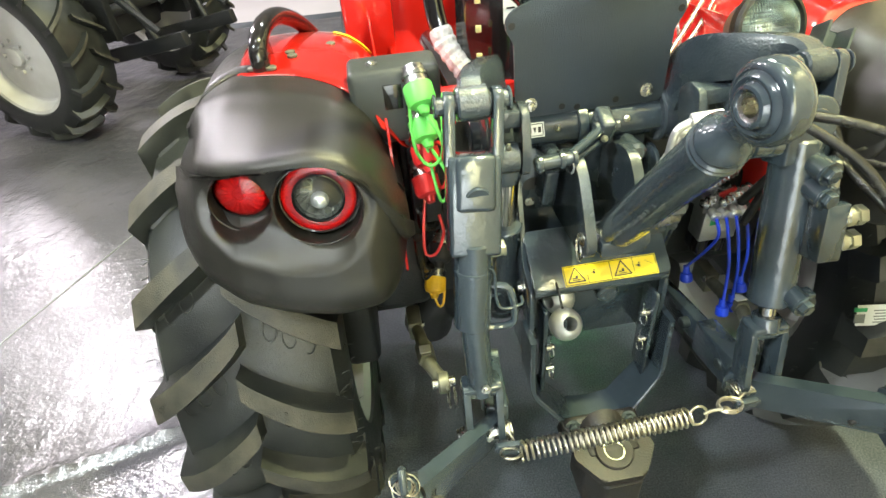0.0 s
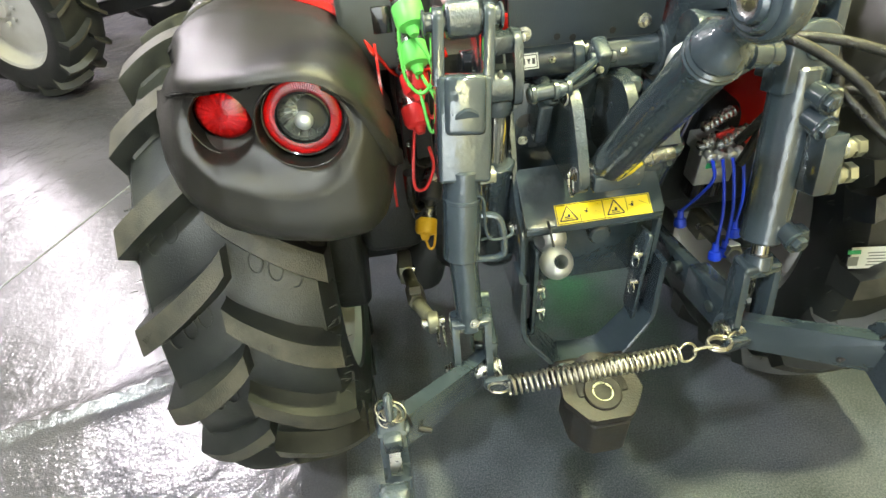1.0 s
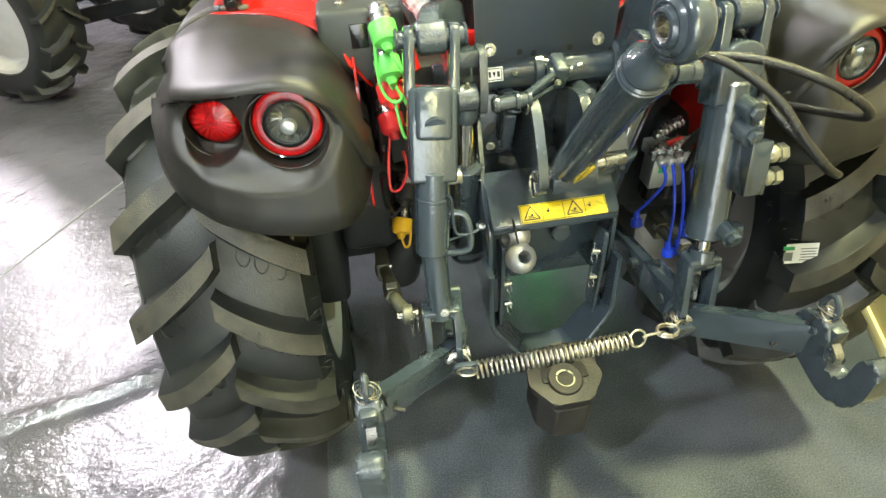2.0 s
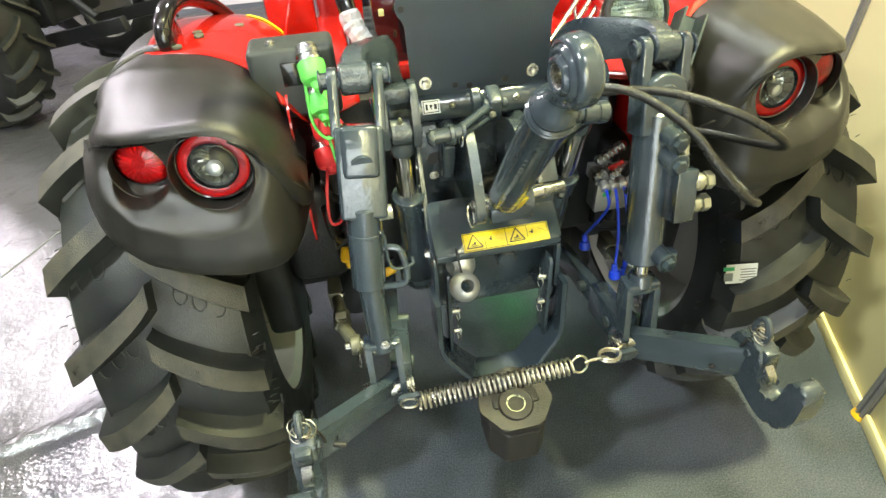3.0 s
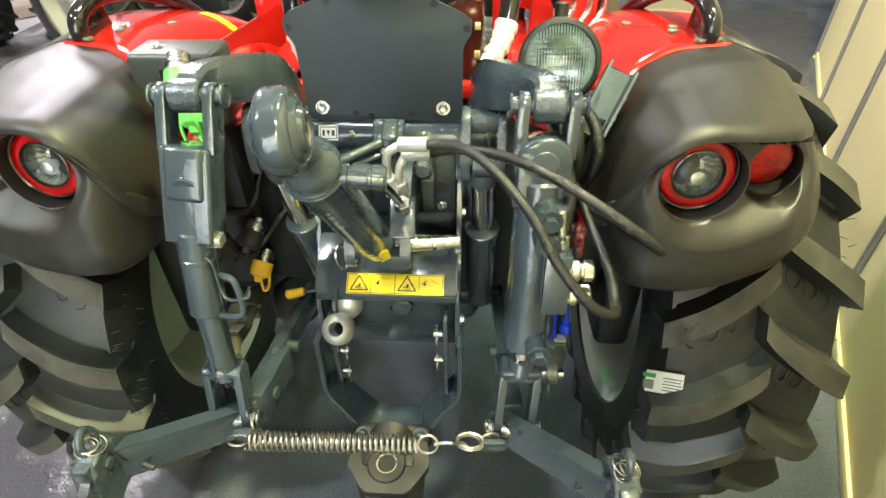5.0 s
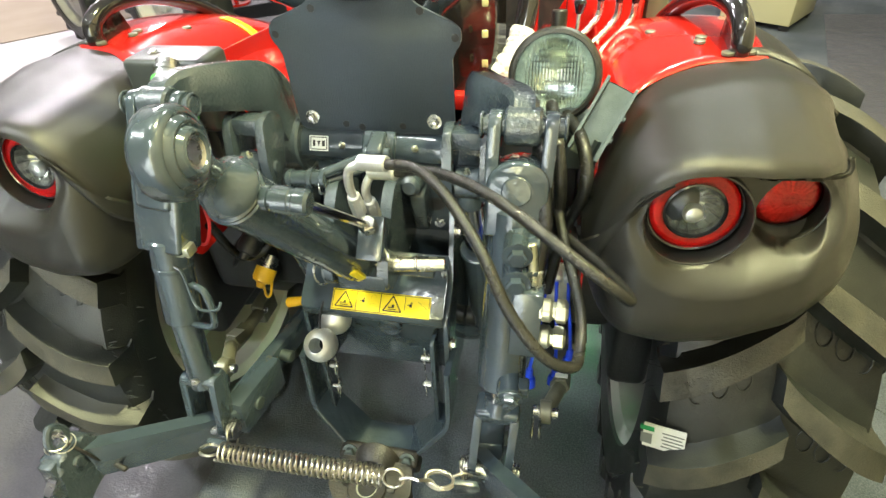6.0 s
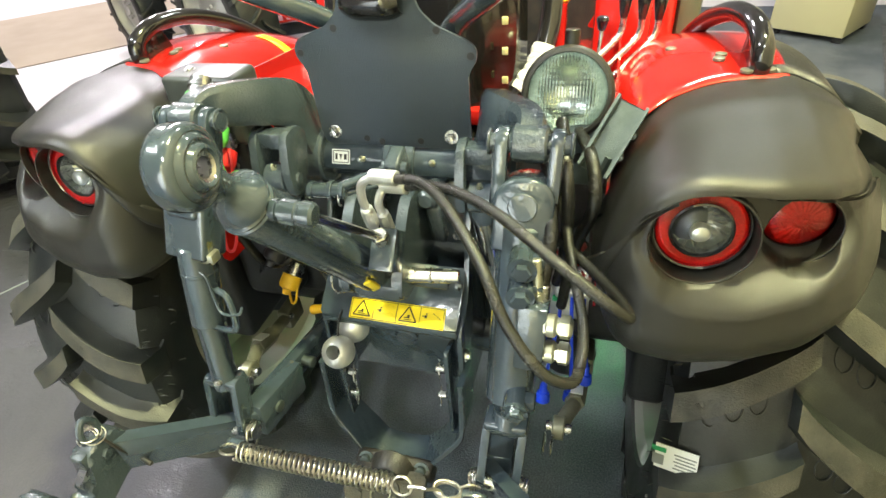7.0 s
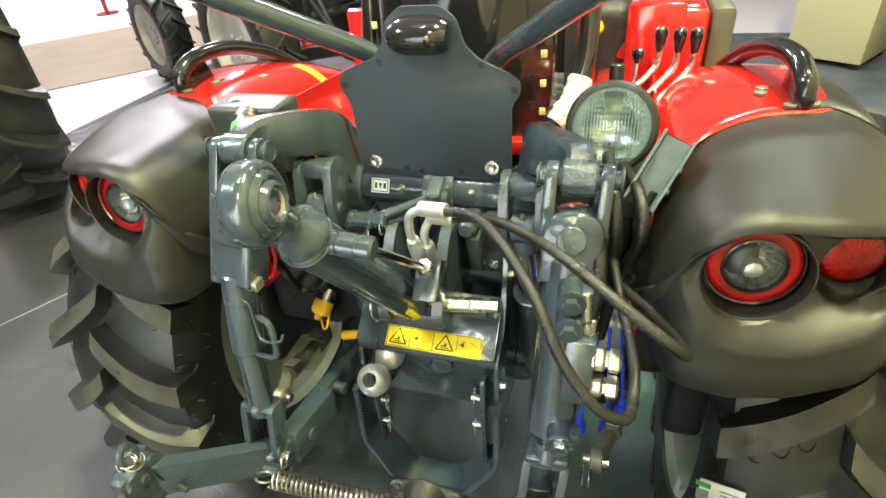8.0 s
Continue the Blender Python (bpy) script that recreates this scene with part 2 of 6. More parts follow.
def ring(bm, p0, p1, r_out, r_in, seg=32, bev=0.002):
    p0, p1 = V(p0), V(p1)
    h = (p1 - p0).length
    return lathe(bm, p0, p1 - p0, [(r_in, 0), (r_out - bev, 0), (r_out, bev), (r_out, h - bev), (r_out - bev, h), (r_in, h), (r_in, 0)], seg)


def spline(pts, n=8):
    """Catmull-Rom through the points."""
    p = [V(q) for q in pts]
    p = [p[0] * 2 - p[1]] + p + [p[-1] * 2 - p[-2]]
    out = []
    for i in range(1, len(p) - 2):
        for k in range(n):
            t = k / n
            a, b, c, d = p[i - 1], p[i], p[i + 1], p[i + 2]
            out.append(0.5 * ((2 * b) + (c - a) * t + (2 * a - 5 * b + 4 * c - d) * t * t + (3 * b - a - 3 * c + d) * t ** 3))
    return out + [p[-2]]


def tube(bm, pts, r, seg=10, closed=False):
    pts = [V(q) for q in pts]
    n = len(pts)
    t0 = (pts[1] - pts[0]).normalized()
    _, u, _ = basis(t0)
    rings = []
    for i, p in enumerate(pts):
        a = pts[(i - 1) % n] if closed or i else pts[0]
        b = pts[(i + 1) % n] if closed or i < n - 1 else pts[-1]
        t = (b - a).normalized()
        u = (u - t * u.dot(t)).normalized()
        w = t.cross(u)
        rad = r[i] if isinstance(r, list) else r
        rings.append([bm.verts.new(p + (u * math.cos(k * math.tau / seg) + w * math.sin(k * math.tau / seg)) * rad) for k in range(seg)])
    pairs = list(zip(rings, rings[1:])) + ([(rings[-1], rings[0])] if closed else [])
    for a, b in pairs:
        for k in range(seg):
            bm.faces.new([a[k], a[(k + 1) % seg], b[(k + 1) % seg], b[k]])
    if not closed:
        bm.faces.new(rings[0][::-1])
        bm.faces.new(rings[-1])
    return bm


def hoop(bm, at, d, r, wire, seg=28, stretch=1.0):
    d, u, w = basis(d)
    return tube(bm, [V(at) + u * math.cos(k * math.tau / seg) * r + w * math.sin(k * math.tau / seg) * r * stretch for k in range(seg)], wire, 8, True)


def prism(bm, poly, at, ux, uy, thick, bev=0.002, seg=2):
    """A plate of that outline (in the ux, uy plane), centred on its thickness."""
    at, ux, uy = V(at), V(ux).normalized(), V(uy).normalized()
    n = ux.cross(uy)
    lo = [bm.verts.new(at + ux * a + uy * b - n * thick / 2) for a, b in poly]
    hi = [bm.verts.new(at + ux * a + uy * b + n * thick / 2) for a, b in poly]
    fs = [bm.faces.new(lo[::-1]), bm.faces.new(hi)]
    k = len(poly)
    for i in range(k):
        fs.append(bm.faces.new([lo[i], lo[(i + 1) % k], hi[(i + 1) % k], hi[i]]))
    if bev:
        es = list({e for f in fs[:2] for e in f.edges})
        bmesh.ops.bevel(bm, geom=es, offset=bev, segments=seg, affect="EDGES", profile=0.5)
    return bm


def rounded(poly, r, n=5):
    """Rounds the corners of an outline."""
    out = []
    for i, p in enumerate(poly):
        a, b, c = Vector(poly[i - 1]), Vector(p), Vector(poly[(i + 1) % len(poly)])
        q = min(r, (a - b).length * 0.45, (c - b).length * 0.45)
        s, e = b + (a - b).normalized() * q, b + (c - b).normalized() * q
        for k in range(n + 1):
            t = k / n
            out.append(tuple(s * (1 - t) ** 2 + b * 2 * t * (1 - t) + e * t * t))
    return out


def loft(bm, rows):
    g = [[bm.verts.new(V(p)) for p in row] for row in rows]
    for a, b in zip(g, g[1:]):
        for k in range(len(a) - 1):
            bm.faces.new([a[k], a[k + 1], b[k + 1], b[k]])
    return bm


def bolt(bm, at, d, r=0.009, h=0.007, shank=0.004):
    at = V(at)
    dn = V(d).normalized()
    lathe(bm, at, dn, [(0, -0.004), (r * 1.35, -0.004), (r * 1.35, 0.0015), (r, 0.0015), (r, h * 0.8), (r * 0.86, h), (0, h)], 6)
    lathe(bm, at, dn, [(r * 1.5, 0), (r * 1.5, 0.0018), (0, 0.0018)], 20)
    return bm


def turn(ax, deg):
    return Matrix.Rotation(radians(deg), 3, ax)


def knots(table, x):
    """Smooth interpolation in a table of (x, value)."""
    if x <= table[0][0]:
        return table[0][1]
    for (a, va), (b, vb) in zip(table, table[1:]):
        if x <= b:
            t = (x - a) / (b - a)
            return va + (vb - va) * t
    return table[-1][1]


def soft(table, x, w=0.012):
    return sum(knots(table, x + k * w) for k in (-2, -1, 0, 1, 2)) / 5


def step(t):
    t = min(1, max(0, t))
    return t * t * (3 - 2 * t)


# ---- the place ----
def slab(name, x0, x1, y0, y1, z0, z1, material, label, category):
    return tagged(part(name, box(bmesh.new(), ((x0 + x1) / 2, (y0 + y1) / 2, (z0 + z1) / 2), (x1 - x0, y1 - y0, z1 - z0), bev=0), material), label, category, kind="structure")


slab("floor", -3.6, 6.0, -4.0, 5.6, -0.1, 0.0, CARPET, "grey-blue needle-felt show carpet", "floor")
slab("ground", -16, 12, -8, 18, -0.2, -0.004, HALLFLOOR, "pale grey concrete floor of the exhibition hall", "floor")
slab("ceiling", -16, 12, -8, 18, 7.0, 7.2, HALLWALL, "high grey hall ceiling", "ceiling")
slab("wall_north", -16, 12, 18, 18.3, -0.1, 7.0, HALLWALL, "far grey hall wall", "wall")
slab("wall_south", -16, 12, -8.3, -8, -0.1, 7.0, HALLWALL, "plain grey hall wall", "wall")
slab("wall_west", -16.3, -16, -8, 18, -0.1, 7.0, HALLWALL, "plain grey hall wall", "wall")
slab("wall_east", 12, 12.3, -8, 18, -0.1, 7.0, HALLWALL, "plain grey hall wall", "wall")

# Bright panel added out of view, mirrored as sheen on fender and tyre
slab("bounce_panel", -1.9, 0.2, -3.26, -3.2, 0.0, 2.3, HALLWALL, "unseen pale panel added behind the camera for the fenders to mirror", "wall")

# creased protective film beside the tractor
def fold(x, y):
    """A raised crease that runs out from under the tyre: a steep near side and a slow far side."""
    q = (V(x, y, 0) - V(-1.05, 1.055, 0)) @ V(-0.243, 0.970, 0)
    s = (V(x, y, 0) - V(-1.05, 1.055, 0)) @ V(-0.970, -0.243, 0)
    q += 0.006 * math.sin(s * 9)
    tall = 0.032 * step((s + 0.25) / 0.3) * step((0.95 - s) / 0.6)
    return tall * (math.exp(-q / 0.060) if q > 0 else math.exp(q / 0.026))


def film_sheet(edge, y0, y1, nx, ny):
    """A sheet between edge(y) = (from, to) and y0, y1, with soft wrinkles that run slantwise."""
    rows = []
    for i in range(nx):
        row = []
        for k in range(ny):
            y = y0 + (y1 - y0) * k / (ny - 1)
            x0, x1 = edge(y)
            x = x0 + (x1 - x0) * i / (nx - 1)
            q = x * 0.80 - y * 0.60
            h = 0.0
            for a, f, g in ((0.0045, 0.9, 5.0), (0.0022, 2.1, 11.0), (0.0011, 5.0, 23.0)):
                h += a * max(0.0, noise.noise(V(q * f * 3.0, (x * 0.6 + y * 0.8) * f * 0.6, g)))
            row.append((x, y, 0.003 + h + fold(x, y)))
        rows.append(row)
    tagged(part("floor_film", loft(bmesh.new(), rows), FILM), "shiny creased protective film over the carpet", "floor film", kind="structure")


film_sheet(lambda y: (-3.6, -0.55), -0.6, 5.4, 300, 380)
film_sheet(lambda y: (1.66 + 0.28 * (y - 3.0), 0.96 + 0.44 * (y - 0.533)), 2.6, 5.0, 70, 150)
bm = tube(bmesh.new(), [(-2.55, 0.02, 0.0035), (-1.793, 1.559, 0.0035), (-1.495, 2.166, 0.0035), (-0.9, 3.38, 0.0035)], 0.0035, 6)
tagged(part("floor_seam", bm, GREYINK), "dark seam between two runs of carpet", "seam", kind="structure")

WALL_AT, WALL_DIR = V(0.999, 0.533, 0), V(0.403, 0.915, 0).normalized()
WALL_N = V(WALL_DIR.y, -WALL_DIR.x, 0)


def partition():
    rot = Matrix((WALL_DIR, -WALL_N, (0, 0, 1))).transposed()
    root = thing("partition_wall", WALL_AT, "cream exhibition partition wall of flat panels", "wall", kind="structure")
    pitch = 0.92
    for k in range(-3, 4):
        c = WALL_AT + WALL_DIR * (pitch * (k + 0.5)) + WALL_N * 0.018
        part("panel", box(bmesh.new(), c + V(0, 0, 1.27), (pitch - 0.044, 0.012, 2.46), rot, 0.001), WALLM, root)
        part("rail", box(bmesh.new(), c + V(0, 0, 0.02), (pitch - 0.044, 0.03, 0.04), rot, 0.003), WALLM, root)
    for k in range(-3, 5):
        c = WALL_AT + WALL_DIR * pitch * k + WALL_N * 0.018
        bm = bmesh.new()
        for q in range(8):
            a = q * math.pi / 4
            o = WALL_DIR * math.cos(a) * 0.017 - WALL_N * math.sin(a) * 0.017
            box(bm, c + o + V(0, 0, 1.25), (0.011, 0.011, 2.5), rot @ turn("Z", q * 45), 0.002, 1)
        cyl(bm, c, c + V(0, 0, 2.5), 0.0165, seg=16)
        post = part("post", bm, ALU, root, "grooved aluminium post")
        part("foot", cyl(bmesh.new(), c, c + V(0, 0, 0.018), 0.028, 0.022), YCAP, post, "dull yellow foot")


partition()

# ---- the tractor ----
tractor = thing("tractor", (0, 1.03, 0), "red compact tractor with slate-grey rear linkage, seen from behind", "tractor")
AXLE_Y, AXLE_Z, TRACK, TYRE_R, SWEEP = 1.009, 0.502, 0.604, 0.502, 13.3
BODY_PROFILE = [(-0.139, 0.322), (-0.147, 0.372), (-0.144, 0.415), (-0.128, 0.444), (-0.086, 0.460), (0.0, 0.466), (0.086, 0.460), (0.128, 0.444), (0.144, 0.415), (0.147, 0.372), (0.139, 0.322)]


def tyre_body(bm, at):
    prof = [(0.300, -0.118), (0.318, -0.130)] + [(r, x) for x, r in BODY_PROFILE] + [(0.318, 0.130), (0.300, 0.118)]
    return lathe(bm, at, (1, 0, 0), prof, 96)


def lug_mesh(side, material, wide=1.0):
    """One bar of the tread about the axle at the origin; side: the way along x from the middle of the tread."""
    bm = bmesh.new()
    rows = []
    n = 12
    for i in range(n + 1):
        w = i / n
        x = side * (-0.007 + 0.155 * w)
        th = -radians(SWEEP) * w ** 0.82
        half = radians(2.25 + 0.55 * w) * wide
        top = TYRE_R - 0.002 - 0.031 * max(0, w - 0.40) ** 2 / 0.36
        base = knots([(abs(q), r) for q, r in BODY_PROFILE[5:]], min(0.142, abs(x))) - 0.006
        if w > 0.9:
            base = 0.405
        row = []
        for r, o in ((base, -half * 1.75), (base + 0.011, -half * 1.24), (top - 0.003, -half * 1.02), (top, -half * 0.95), (top, half * 0.95), (top - 0.003, half * 1.02), (base + 0.011, half * 1.24), (base, half * 1.75)):
            a = th + o
            row.append((x, -r * math.cos(a), r * math.sin(a)))
        rows.append(row)
    g = [[bm.verts.new(p) for p in row] for row in rows]
    for a, b in zip(g, g[1:]):
        for k in range(7):
            f = bm.faces.new([a[k], a[k + 1], b[k + 1], b[k]])
            f.material_index = 0 if k == 3 else 1
    for f in (bm.faces.new(g[0]), bm.faces.new(g[-1][::-1])):
        f.material_index = 1
    ob = part("lug", bm, material)
    me = ob.data
    me.materials.append(RUBBER)
    bpy.data.objects.remove(ob)
    return me


LUGS = {s: lug_mesh(s, LUGTOP) for s in (-1, 1)}
SLIM_LUGS = {s: lug_mesh(s, LUGTOP, 0.45) for s in (-1, 1)}


def lugs_on(tyre, at, start, count=19, bars=LUGS):
    for s in (-1, 1):
        for k in range(count):
            ob = new("lug", bars[s])
            ob.parent = tyre
            a = -(360 / count) * k - start[s]
            ob.matrix_basis = Matrix.Translation(at) @ Matrix.Rotation(radians(a), 4, "X")


def rim(bm, at, s):
    """The rim with its dish towards the outside s."""
    lathe(bm, at, (s, 0, 0), [(0.325, -0.132), (0.331, -0.126), (0.312, -0.118), (0.300, -0.09), (0.292, -0.03), (0.285, 0.05), (0.300, 0.09), (0.312, 0.118), (0.331, 0.126), (0.325, 0.132),
                              (0.300, 0.124), (0.288, 0.09), (0.272, 0.045), (0.262, 0.040), (0.20, 0.065), (0.10, 0.072), (0.0, 0.072)], 64)
    lathe(bm, at, (s, 0, 0), [(0.318, -0.132), (0.296, -0.116), (0.286, -0.09), (0.278, -0.03), (0.270, 0.035), (0.20, 0.056), (0.0, 0.062)], 64)
    return bm


def rear_wheel(s, start):
    at = V(s * (TRACK - (0.005 if s > 0 else 0.0)), AXLE_Y, AXLE_Z)
    tyre = part("tyre", tyre_body(bmesh.new(), at), RUBBER, tractor, "black ribbed tractor tyre with dusty tread bars")
    part("rim", rim(bmesh.new(), at, s), RIM, tractor, "pale grey steel wheel rim")
    lugs_on(tyre, at, start)
    # raised oval wear marks on the tread floor
    for k in range(19):
        for w in (0.045, 0.072, 0.098):
            for side in (-1, 1):
                a = radians(360 / 19 * k + start[side] - 9.0 - 75 * (w - 0.03))
                if not -0.3 < a % math.tau - (math.tau if a % math.tau > 3 else 0) < 0.75:
                    continue
                r = knots([(abs(q), rr) for q, rr in BODY_PROFILE[5:]], w) + 0.0005
                n = V(0, -math.cos(a), math.sin(a))
                part("wear_mark", hoop(bmesh.new(), at + V(side * w, 0, 0) + n * r, n, 0.0105, 0.0012, 20, 1.7), RUBBER, tyre)
    # moulding hairs along the shoulders
    bm = bmesh.new()
    rnd = random.Random(7 + s)
    for k in range(100):
        a = rnd.uniform(-0.9, 0.9)
        side = rnd.choice((-1, 1))
        x, r = rnd.choice(((0.144, 0.42), (0.147, 0.38), (0.142, 0.446), (0.132, 0.440)))
        p = at + V(side * x, -r * math.cos(a), r * math.sin(a))
        tip = p + V(side * 0.010, rnd.uniform(-0.006, 0.006), rnd.uniform(-0.004, 0.006))
        tube(bm, [p - (tip - p) * 0.3, (p + tip) / 2, tip + V(0, 0, -0.002)], [0.0009, 0.0007, 0.0004], 4)
    tagged(part("moulding_hairs", bm, RUBBER, tyre), kind="stuff")
    return tyre


tyre_left = rear_wheel(-1, {1: 25.0, -1: 34.8})
tyre_right = rear_wheel(1, {-1: 20.5, 1: 29.5})

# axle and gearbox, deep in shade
bm = box(bmesh.new(), (0, 1.12, 0.62), (0.34, 0.50, 0.40), bev=0.04, seg=4)
box(bm, (0, 0.90, 0.66), (0.26, 0.10, 0.30), bev=0.02)
for k in range(5):
    cyl(bm, (-0.10 + 0.05 * k, 0.853, 0.80), (-0.10 + 0.05 * k, 0.835, 0.80), 0.010, seg=6)
part("gearbox", bm, PAINT, tractor)
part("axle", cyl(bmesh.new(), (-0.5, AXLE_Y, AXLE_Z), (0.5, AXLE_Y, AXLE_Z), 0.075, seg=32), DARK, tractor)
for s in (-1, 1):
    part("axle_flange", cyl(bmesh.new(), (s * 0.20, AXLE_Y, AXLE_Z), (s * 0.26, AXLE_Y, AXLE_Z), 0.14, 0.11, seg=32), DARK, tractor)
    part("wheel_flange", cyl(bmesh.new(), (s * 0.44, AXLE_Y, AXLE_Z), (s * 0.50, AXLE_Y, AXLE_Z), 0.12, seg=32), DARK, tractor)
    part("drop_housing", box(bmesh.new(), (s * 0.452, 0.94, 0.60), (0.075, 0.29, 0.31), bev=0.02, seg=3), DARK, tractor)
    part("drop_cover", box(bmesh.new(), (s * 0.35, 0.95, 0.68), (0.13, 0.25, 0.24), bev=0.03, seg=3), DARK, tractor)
    # Black box added to stand for the deep shade behind the linkage
    part("shade_block", box(bmesh.new(), (s * 0.235, 0.935, 0.74), (0.17, 0.10, 0.40), bev=0.015), DARK, tractor)
    part("trumpet", tube(bmesh.new(), spline([(s * 0.14, 0.98, 0.56), (s * 0.22, 0.97, 0.50), (s * 0.28, 0.97, 0.44), (s * 0.30, 0.98, 0.36)], 6), 0.06, 16), DARK, tractor)

# ---- printed shapes ----


def bar(x, y, w, h):
    return [(x - w / 2, y - h / 2), (x + w / 2, y - h / 2), (x + w / 2, y + h / 2), (x - w / 2, y + h / 2)]


def frame_of(x, y, w, h, t):
    return [bar(x, y + h / 2, w, t), bar(x, y - h / 2, w, t), bar(x - w / 2, y, t, h), bar(x + w / 2, y, t, h)]



# ---- fenders ----
LIP = [(0.322, 0.709), (0.333, 0.640), (0.350, 0.586), (0.375, 0.556), (0.43, 0.549), (0.50, 0.556), (0.56, 0.575), (0.605, 0.617), (0.635, 0.685), (0.652, 0.768)]
BROW_Y = [(0.322, 0.672), (0.327, 0.632), (0.336, 0.606), (0.350, 0.594), (0.38, 0.588), (0.43, 0.589), (0.50, 0.600), (0.56, 0.626), (0.60, 0.664), (0.63, 0.722), (0.652, 0.792)]
BROW_Z = [(0.322, 0.886), (0.332, 0.930), (0.342, 0.964), (0.355, 0.996), (0.375, 1.026), (0.40, 1.044), (0.43, 1.052), (0.50, 1.046), (0.56, 1.036), (0.60, 1.026), (0.63, 1.004), (0.652, 0.975)]
LOW = [(0.322, 0.858), (0.332, 0.842), (0.345, 0.830), (0.36, 0.824), (0.40, 0.821), (0.44, 0.821), (0.50, 0.830), (0.56, 0.846), (0.605, 0.866), (0.632, 0.893), (0.652, 0.932)]
TOP = [(0.322, 0.900), (0.332, 0.945), (0.342, 0.978), (0.355, 1.009), (0.375, 1.037), (0.40, 1.055), (0.43, 1.062), (0.50, 1.068), (0.56, 1.066), (0.60, 1.056), (0.63, 1.042), (0.652, 1.012)]
SIDE = [(0.82, 0.010), (0.88, 0.028), (0.95, 0.011), (1.02, -0.0198), (1.045, -0.0218), (1.075, -0.012)]
BACK = [(0.322, 0.800), (0.345, 0.790), (0.37, 0.806), (0.41, 0.836), (0.46, 0.868), (0.536, 0.888), (0.56, 0.895), (0.61, 0.868), (0.652, 0.862)]


def section(a):
    """The outline of the cover at the distance a from the middle: (y, z) from the lower edge to the top."""
    f, b, zb, lo, hi, e = (soft(t, a, 0.005) for t in (LIP, BROW_Y, BROW_Z, LOW, TOP, BACK))
    e = max(e, b + 0.03)
    r = min(0.038, (zb - lo) * 0.5)
    pts = [(f + 0.070, lo + 0.016), (f + 0.034, lo + 0.001), (f + 0.010, lo + r * 0.26), (f, lo + r)]
    for k in (0.2, 0.4, 0.6, 0.8, 0.93):
        pts.append((f + (b - f) * k - 0.006 * math.sin(k * math.pi), lo + r + (zb - lo - r) * k))
    top = max(hi, zb + 0.010)
    w = 1 + 2.2 * step((0.395 - a) / 0.05) + 1.8 * step((a - 0.595) / 0.04)
    q = min(0.009 * w, 0.35 * (zb - lo))
    pts += [(b - 0.0005, zb - q), (b + 0.003 * w, zb - 0.001 * w), (b + 0.010 * w, zb + 0.0045), (b + 0.022 * w, zb + 0.008)]
    start = 0.022 * w / (e - b)
    for k, h in ((0.2, 0.22), (0.45, 0.48), (0.72, 0.72)):
        pts.append((b + (e - b) * (start + (0.54 - start) * k), zb + 0.008 + (top - zb - 0.008) * h))
    pts += [ (b + (e - b) * 0.54, top - (top - zb - 0.008) * 0.12), (b + (e - b) * 0.68, top + 0.001), (b + (e - b) * 0.84, top - 0.002), (e, top - 0.003)]
    return [(p.y, p.z) for p in spline([(0, y, z) for y, z in pts], 18)]


def socket(a, z):
    """How far the lamp face is set back: an arched rim round the inner lamp, a straight brow above, running out softly below."""
    brow = soft(BROW_Z, a) - 0.006
    sill = knots([(0.34, 0.985), (0.36, 0.950), (0.385, 0.920), (0.41, 0.905), (0.44, 0.900), (0.50, 0.908), (0.55, 0.922), (0.60, 0.955), (0.64, 0.995)], a)
    low = step((0.985 - z) / 0.06)
    hood = step((0.074 - math.hypot(a - 0.436, z - 0.980)) / (0.014 + 0.026 * low))
    lid = step((0.628 - a) / 0.040) * step((z - sill) / 0.050)
    blend = step((a - 0.425) / 0.040)
    return (hood * (1 - blend) + lid * blend) * step((brow - z) / 0.007)


LAMP_AXES = [(V(0.436, 0.616, 0.988), V(0.02, -0.99, 0.10).normalized()), (V(0.538, 0.652, 0.990), V(0.12, -0.985, 0.10).normalized())]
LAMP_CUPS = [(c + d * h - V(0, 0, drop), d, r, h + 0.014) for (c, d), h, drop, r in zip(LAMP_AXES, (0.024, 0.016), (0.003, 0.010), (0.0545, 0.0410))]


def pocket(a, z):
    """The depth of the flat panel that carries the rims of both lamp cups."""
    p, q = (cup[0] for cup in LAMP_CUPS)
    return p.y + (a - p.x) * (q.y - p.y) / (q.x - p.x) + (z - p.z) * 0.10


def cup_depth(p):
    """How far a point of the lamp panel is pushed back along a lamp's axis to make its round cup: (depth, axis)."""
    for c, d, r, deep in LAMP_CUPS:
        q = p - c
        off = (q - d * q.dot(d)).length
        if off < r + 0.002:
            return deep * step((r + 0.002 - off) / 0.003), d
    return 0.0, None


def flare(a, y, z):
    """The outer side bulges low down and draws in towards the top."""
    return a + (soft(SIDE, z, 0.016) * ((a - 0.5) / 0.152) ** 2 if a > 0.5 else 0.0)


def fluted(c, d, profile, seg):
    """A reflector bowl of flat facets."""
    bm = lathe(bmesh.new(), c, d, profile, seg)
    d = V(d).normalized()
    bm.verts.ensure_lookup_table()
    for k, v in enumerate(bm.verts):
        if (k % seg) % 2:
            v.co += d * 0.0010
    return bm


